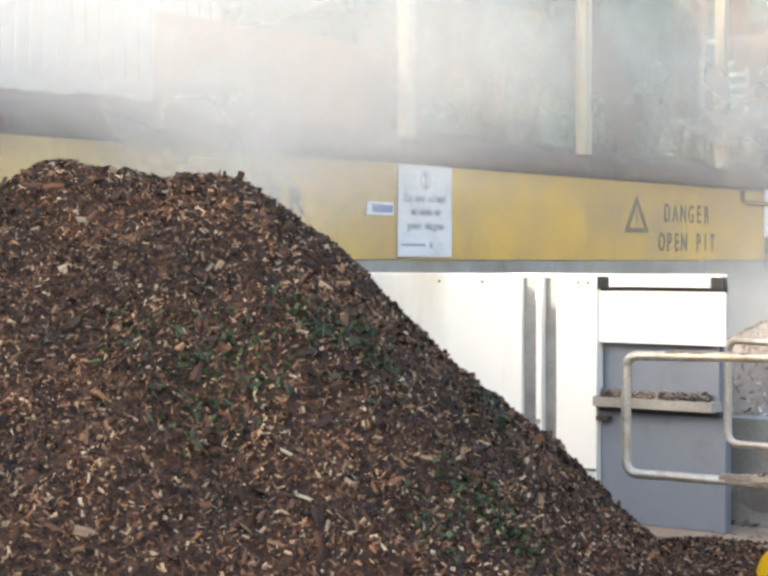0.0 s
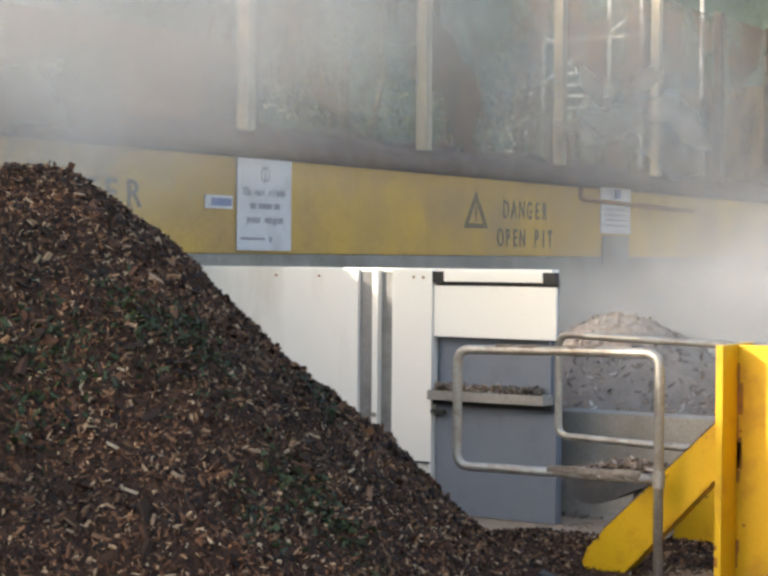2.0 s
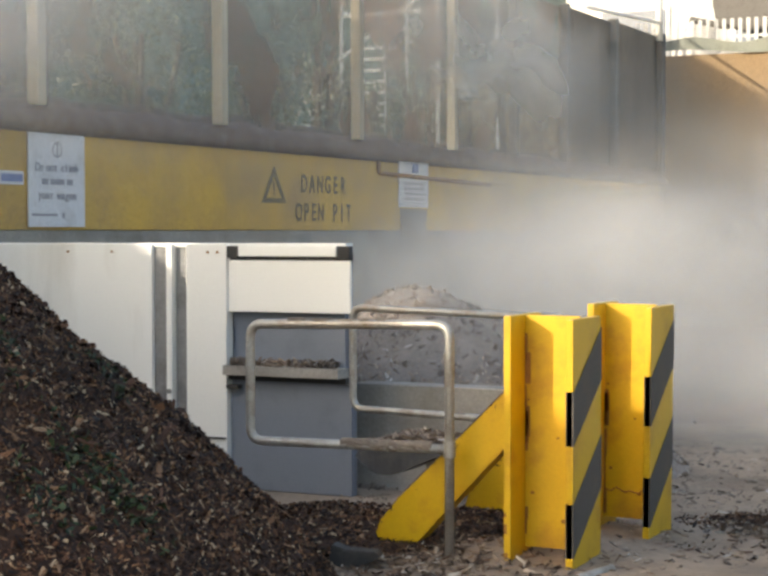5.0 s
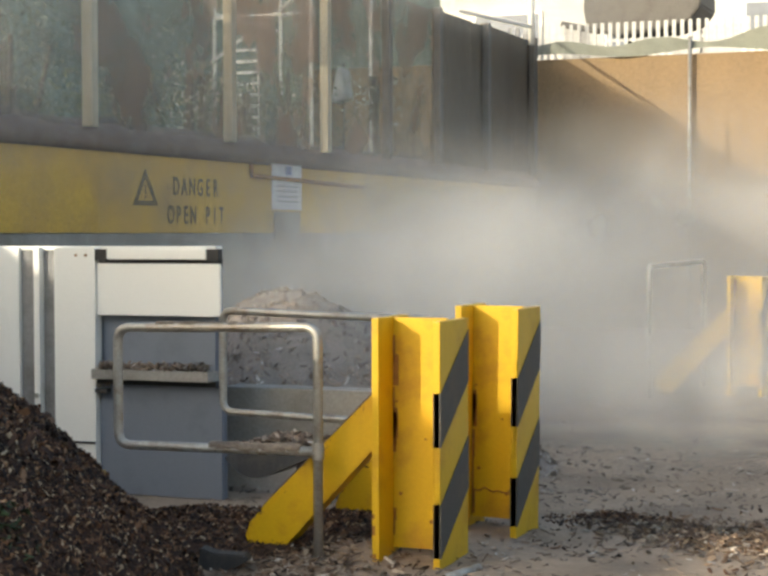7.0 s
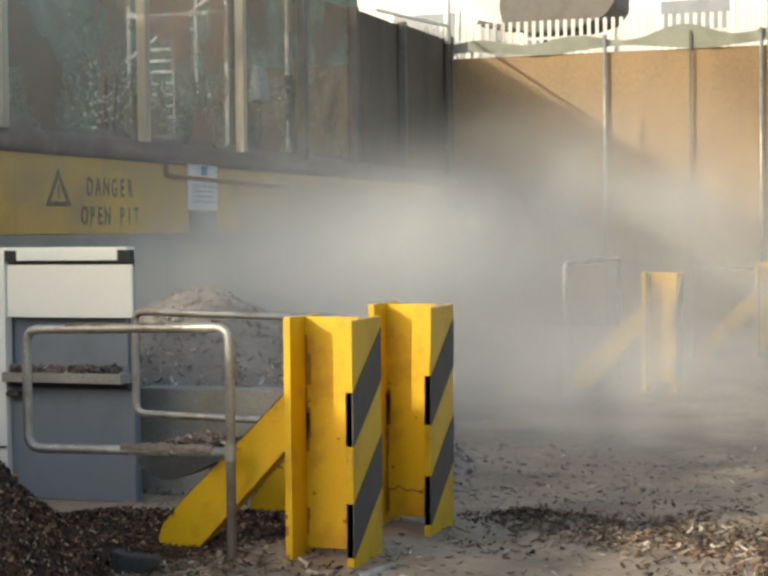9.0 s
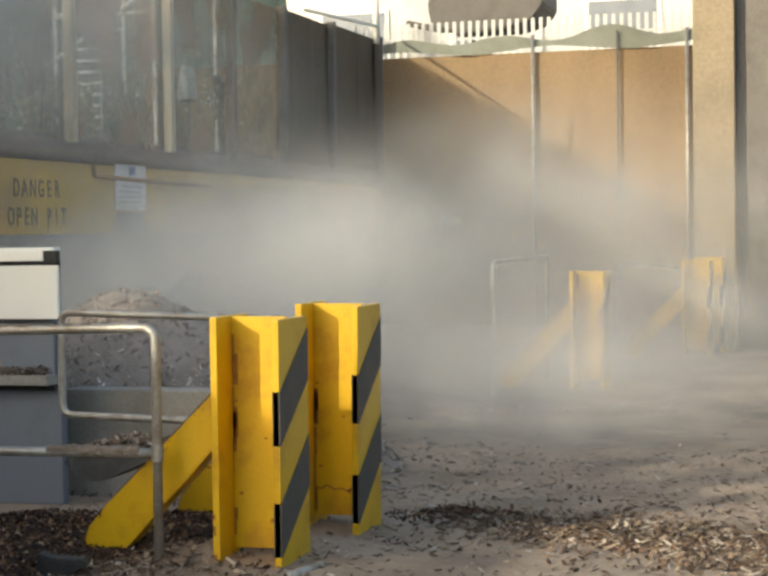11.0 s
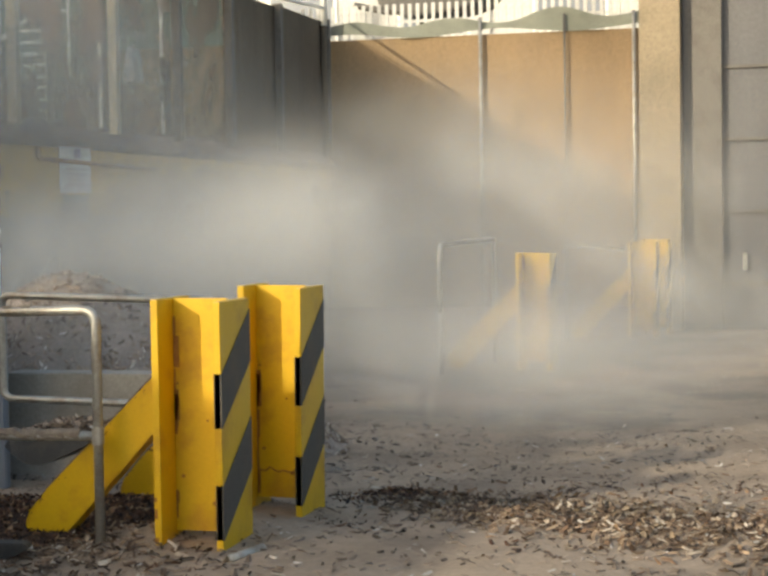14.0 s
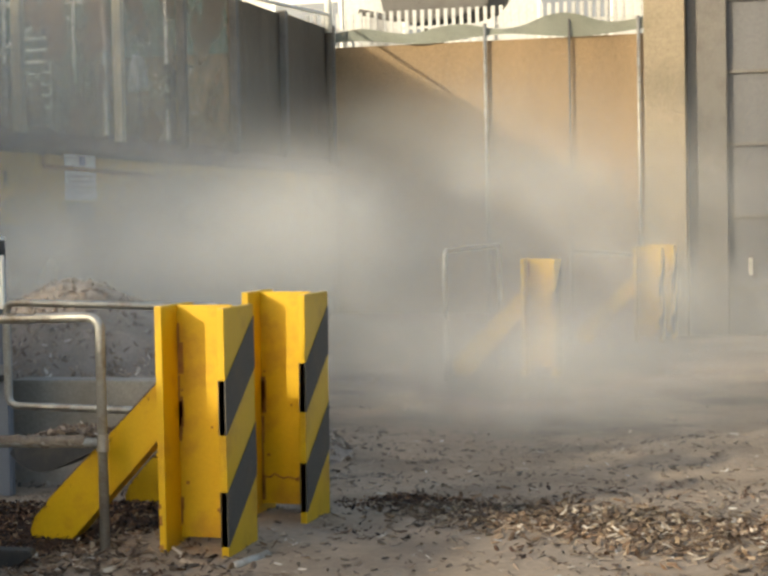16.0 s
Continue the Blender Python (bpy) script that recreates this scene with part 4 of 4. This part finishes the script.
def far_building():
    g = empty("white_building", -4, EY + 16, 0, 0, "white rendered building with rows of windows", "building")
    part("wall", box((-16, 0, 0), (16, 6, 12), 0.05), WHITE_BUILDING, g)
    part("roof", box((-16.4, -0.4, 12), (16.4, 6.4, 12.3), 0.05), GREY_WALL, g)
    for i in range(8):
        for z in (6.3, 9.2):
            w = part("window", box((-14 + 3.7 * i, -0.06, z), (-12 + 3.7 * i, 0.02, z + 1.4)), WHITE_STEEL, g)
            part("pane", box((-13.9 + 3.7 * i, -0.075, z + 0.1), (-12.1 + 3.7 * i, -0.062, z + 1.3)), GREY_BLUE, w)


far_building()

# rendered pier and grey shed -----------------------------------------------------
structure("pier", box((-1.79, 21.9, -0.05), (-1.25, 22.5, 8.0), 0.02), PIER, "tan rendered pier standing beside the grey shed", "pier")
structure("wall_shed", box((-1.24, 22.1, 0.0), (9.0, 22.4, 8.0)), GREY_WALL, "grey clad shed wall in shade", "wall")
structure("shed_frame", box((-1.10, 21.98, 0.0), (-0.72, 22.1, 8.0), 0.01), DARK_POST, "blue-grey steel door frame of the shed", "frame")
for k in range(7):
    structure("trim_%d" % (k + 1), box((-0.72, 22.06, 0.6 + 0.95 * k), (9.0, 22.1, 0.64 + 0.95 * k)), DARK_POST, "horizontal rib of the shed cladding", "trim")
fuse = empty("switch_box", -0.44, 22.08, 0, 0, "small pale grey switch box on the grey shed wall", "switch box")
part("case", box((-0.03, -0.05, 0.80), (0.03, 0.03, 1.02), 0.008), CONCRETE, fuse)
part("cable_gland", tube([(0, -0.01, 1.015), (0, -0.01, 1.06)], 0.012, sides=8), DARK_POST, fuse)

# closing walls behind the camera
structure("wall_south", box((-22, -16.3, 0), (16, -16, 2.4)), CONCRETE, "plain concrete wall added out of view", "wall")
structure("wall_east", box((12, -16, 0), (12.3, 22, 3.0)), GREY_WALL, "plain grey clad yard wall", "wall")

# steam -------------------------------------------------------------------------
def steam_puff(w, h, mat, seed, label, veils):
    r = random.Random(seed)
    bm = bmesh.new()
    uv = bm.loops.layers.uv.new("veil")
    nx, ny = 12, 9
    for k in range(veils):
        dx, dz, dy, bow = r.uniform(-0.10, 0.10) * w, r.uniform(-0.10, 0.10) * h, 0.35 * k, 0.35
        grid = {}
        for i in range(nx + 1):
            for j in range(ny + 1):
                u, v = i / nx, j / ny
                rr = (u - 0.5) ** 2 + (v - 0.5) ** 2
                y = dy + bow * rr * 3 + 0.15 * noise.noise(Vector((u * 2.2, v * 2.2, seed + 5 * k)))
                grid[i, j] = bm.verts.new((dx + (u - 0.5) * w, y, dz + (v - 0.5) * h))
        for i in range(nx):
            for j in range(ny):
                f = bm.faces.new((grid[i, j], grid[i + 1, j], grid[i + 1, j + 1], grid[i, j + 1]))
                for loop, (a, b) in zip(f.loops, ((i, j), (i + 1, j), (i + 1, j + 1), (i, j + 1))):
                    loop[uv].uv = (a / nx, b / ny)
    ob = link_mesh("steam_puff", bm, mat, None, True)
    return tagged(ob, label, "steam", "drifting steam", "stuff")


# start place, drift per second, width, height, facing, kind
PUFFS = [
    ((-7.3, 6.4, 2.9), (-0.08, 0.05, 0.05), 5.0, 3.8, 45, 3),
    ((-6.8, 7.2, 2.7), (-0.06, 0.05, 0.06), 4.8, 3.6, 45, 3),
    ((-6.5, 6.3, 2.3), (-0.10, 0.03, 0.04), 4.4, 2.8, 48, 1),
    ((-6.2, 7.0, 3.0), (-0.10, 0.05, 0.08), 4.6, 3.2, 46, 3),
    ((-6.8, 9.2, 3.0), (0.0, 0.05, 0.16), 5.0, 2.8, 65, 1),
    ((-6.9, 13.5, 3.4), (0.0, 0.06, 0.20), 11.0, 2.8, 80, 1),
    ((-7.0, 16.5, 2.6), (0.0, 0.0, 0.0), 20.0, 4.6, 83, 2),
    ((-6.8, 11.0, 2.7), (0.0, 0.0, 0.03), 12.0, 4.0, 80, 2),
    ((-3.3, 11.2, 1.15), (0.01, 0.02, 0.008), 5.6, 2.4, 18, 1),
    ((-4.0, 12.6, 1.25), (0.0, 0.02, 0.010), 7.0, 2.8, 20, 1),
    ((-7.0, 21.0, 1.95), (0.0, -0.06, 0.0), 8.5, 2.2, 80, 1),
    ((-3.4, 12.0, 1.3), (0.02, 0.0, 0.012), 6.0, 2.4, 18, 1),
    ((-4.4, 12.0, 0.95), (0.12, 0.0, 0.02), 5.4, 2.2, 16, 0),
    ((-5.0, 14.2, 1.5), (-0.04, 0.0, 0.012), 7.0, 3.0, 26, 1),
    ((-3.6, 10.3, 1.2), (-0.04, 0.0, 0.010), 4.4, 1.8, 20, 0),
    ((-4.4, 15.4, 1.5), (0.03, 0.0, 0.015), 6.6, 3.2, 16, 1),
    ((-5.2, 16.4, 1.8), (0.14, 0.0, 0.02), 6.0, 2.4, 14, 0),
    ((-1.8, 17.6, 1.6), (0.02, 0.0, 0.01), 6.5, 2.6, 10, 1),
    ((-3.6, 19.4, 2.4), (0.03, 0.0, 0.01), 8.5, 4.0, 8, 2),
    ((-2.4, 13.4, 0.85), (0.02, 0.0, 0.003), 6.4, 1.8, 8, 1),
    ((-1.4, 10.2, 0.60), (0.02, 0.0, 0.002), 5.4, 1.4, 4, 0),
    ((-2.2, 11.2, 0.64), (0.08, 0.0, 0.002), 6.0, 1.4, 6, 1),
    ((-1.2, 12.6, 0.68), (0.02, 0.0, 0.002), 6.4, 1.4, 6, 1),
    ((-2.4, 17.6, 0.9), (0.02, 0.0, 0.002), 6.5, 2.0, 4, 2),
    ((-2.7, 9.6, 1.0), (-0.08, 0.0, 0.0), 3.6, 1.9, 22, 1),
    ((-4.2, 9.55, 0.95), (0.0, 0.0, 0.0), 3.2, 1.9, 22, 2),
]
# billows that roll along the pit wall: width, height, facing, kind, then where each one is at 0, 4, 8, 12 and 16 s
BILLOWS = [
    (6.4, 2.4, 34, 3, (-5.8, 20.5, 1.5), (-5.9, 20.0, 1.5), (-6.0, 19.0, 1.6), (-6.2, 13.6, 1.4), (-6.3, 13.0, 1.5)),
    (6.0, 2.4, 30, 3, (-4.6, 20.5, 1.4), (-4.7, 20.0, 1.4), (-4.8, 18.6, 1.5), (-5.6, 15.6, 1.3), (-5.8, 15.0, 1.4)),
    (6.4, 2.6, 32, 3, (-5.0, 23.5, 1.5), (-5.2, 23.0, 1.5), (-5.4, 21.8, 1.7), (-5.8, 18.6, 1.4), (-5.9, 17.8, 1.5)),
    (5.6, 2.8, 20, 1, (-3.0, 22.0, 1.5), (-3.2, 21.8, 1.5), (-3.4, 21.2, 1.6), (-3.6, 20.4, 1.7), (-3.4, 20.0, 1.8)),
    (5.4, 1.6, 14, 1, (-2.9, 11.6, 0.72), (-2.8, 11.6, 0.72), (-2.5, 11.5, 0.72), (-1.9, 11.5, 0.70), (-1.6, 11.4, 0.70)),
    (4.4, 1.3, 10, 0, (-1.9, 10.2, 0.56), (-1.9, 10.2, 0.56), (-1.7, 10.1, 0.56), (-1.3, 10.0, 0.56), (-1.1, 10.0, 0.55)),
    (5.0, 1.7, 8, 0, (-2.4, 13.8, 0.78), (-2.3, 13.8, 0.78), (-2.2, 13.7, 0.78), (-1.9, 13.6, 0.78), (-1.7, 13.5, 0.76)),
    (11.0, 3.2, 70, 3, (-6.5, 15.0, 3.2), (-6.5, 17.0, 3.3), (-6.5, 20.5, 6.2), (-6.5, 22.0, 7.0), (-6.5, 23.0, 7.5)),
    (8.4, 3.6, 68, 3, (-6.5, 6.5, 7.0), (-6.5, 7.0, 7.0), (-6.5, 7.6, 6.4), (-6.5, 13.6, 2.9), (-6.5, 14.0, 2.9)),
    (9.0, 4.4, 10, 2, (-2.6, 18.6, 2.2), (-2.6, 18.6, 2.2), (-2.7, 18.5, 2.2), (-2.8, 18.4, 2.3), (-2.8, 18.3, 2.3)),
    (6.0, 1.4, 6, 2, (-1.4, 9.5, 0.56), (-1.4, 9.5, 0.56), (-1.3, 9.5, 0.56), (-1.1, 9.4, 0.56), (-1.0, 9.4, 0.56)),
    (9.0, 3.4, 70, 2, (-6.2, 6.0, 7.0), (-6.2, 6.5, 7.0), (-6.2, 7.4, 6.4), (-6.2, 14.2, 2.5), (-6.2, 14.8, 2.5)),
]
KINDS = ((STEAM_THIN, "thin veil of drifting steam", 1), (STEAM_THICK, "thick white steam drifting off the mulch", 3),
         (HAZE, "broad even haze of thin steam", 1), (STEAM_DENSE, "dense white steam billow rolling past the wall", 3))


def motions():
    for k, (at, v, w, h, rz, kind) in enumerate(PUFFS):
        mat, label, veils = KINDS[kind]
        puff = steam_puff(w, h, mat, 100 + k, label, veils)
        a = Vector(at)
        walk(puff, [(t, pose(*(a + Vector(v) * t), 0, 3 * math.sin(0.2 * t + k), rz + 2 * math.sin(0.15 * t + 2 * k))) for t in (0.0, 4.0, 8.0, 12.0, 16.0)])
    for k, (w, h, rz, kind, *places) in enumerate(BILLOWS):
        mat, label, veils = KINDS[kind]
        puff = steam_puff(w, h, mat, 200 + k, label, veils)
        walk(puff, [(4.0 * i, pose(*at, 0, 4 * math.sin(0.8 * i + k), rz)) for i, at in enumerate(places)])


motions()
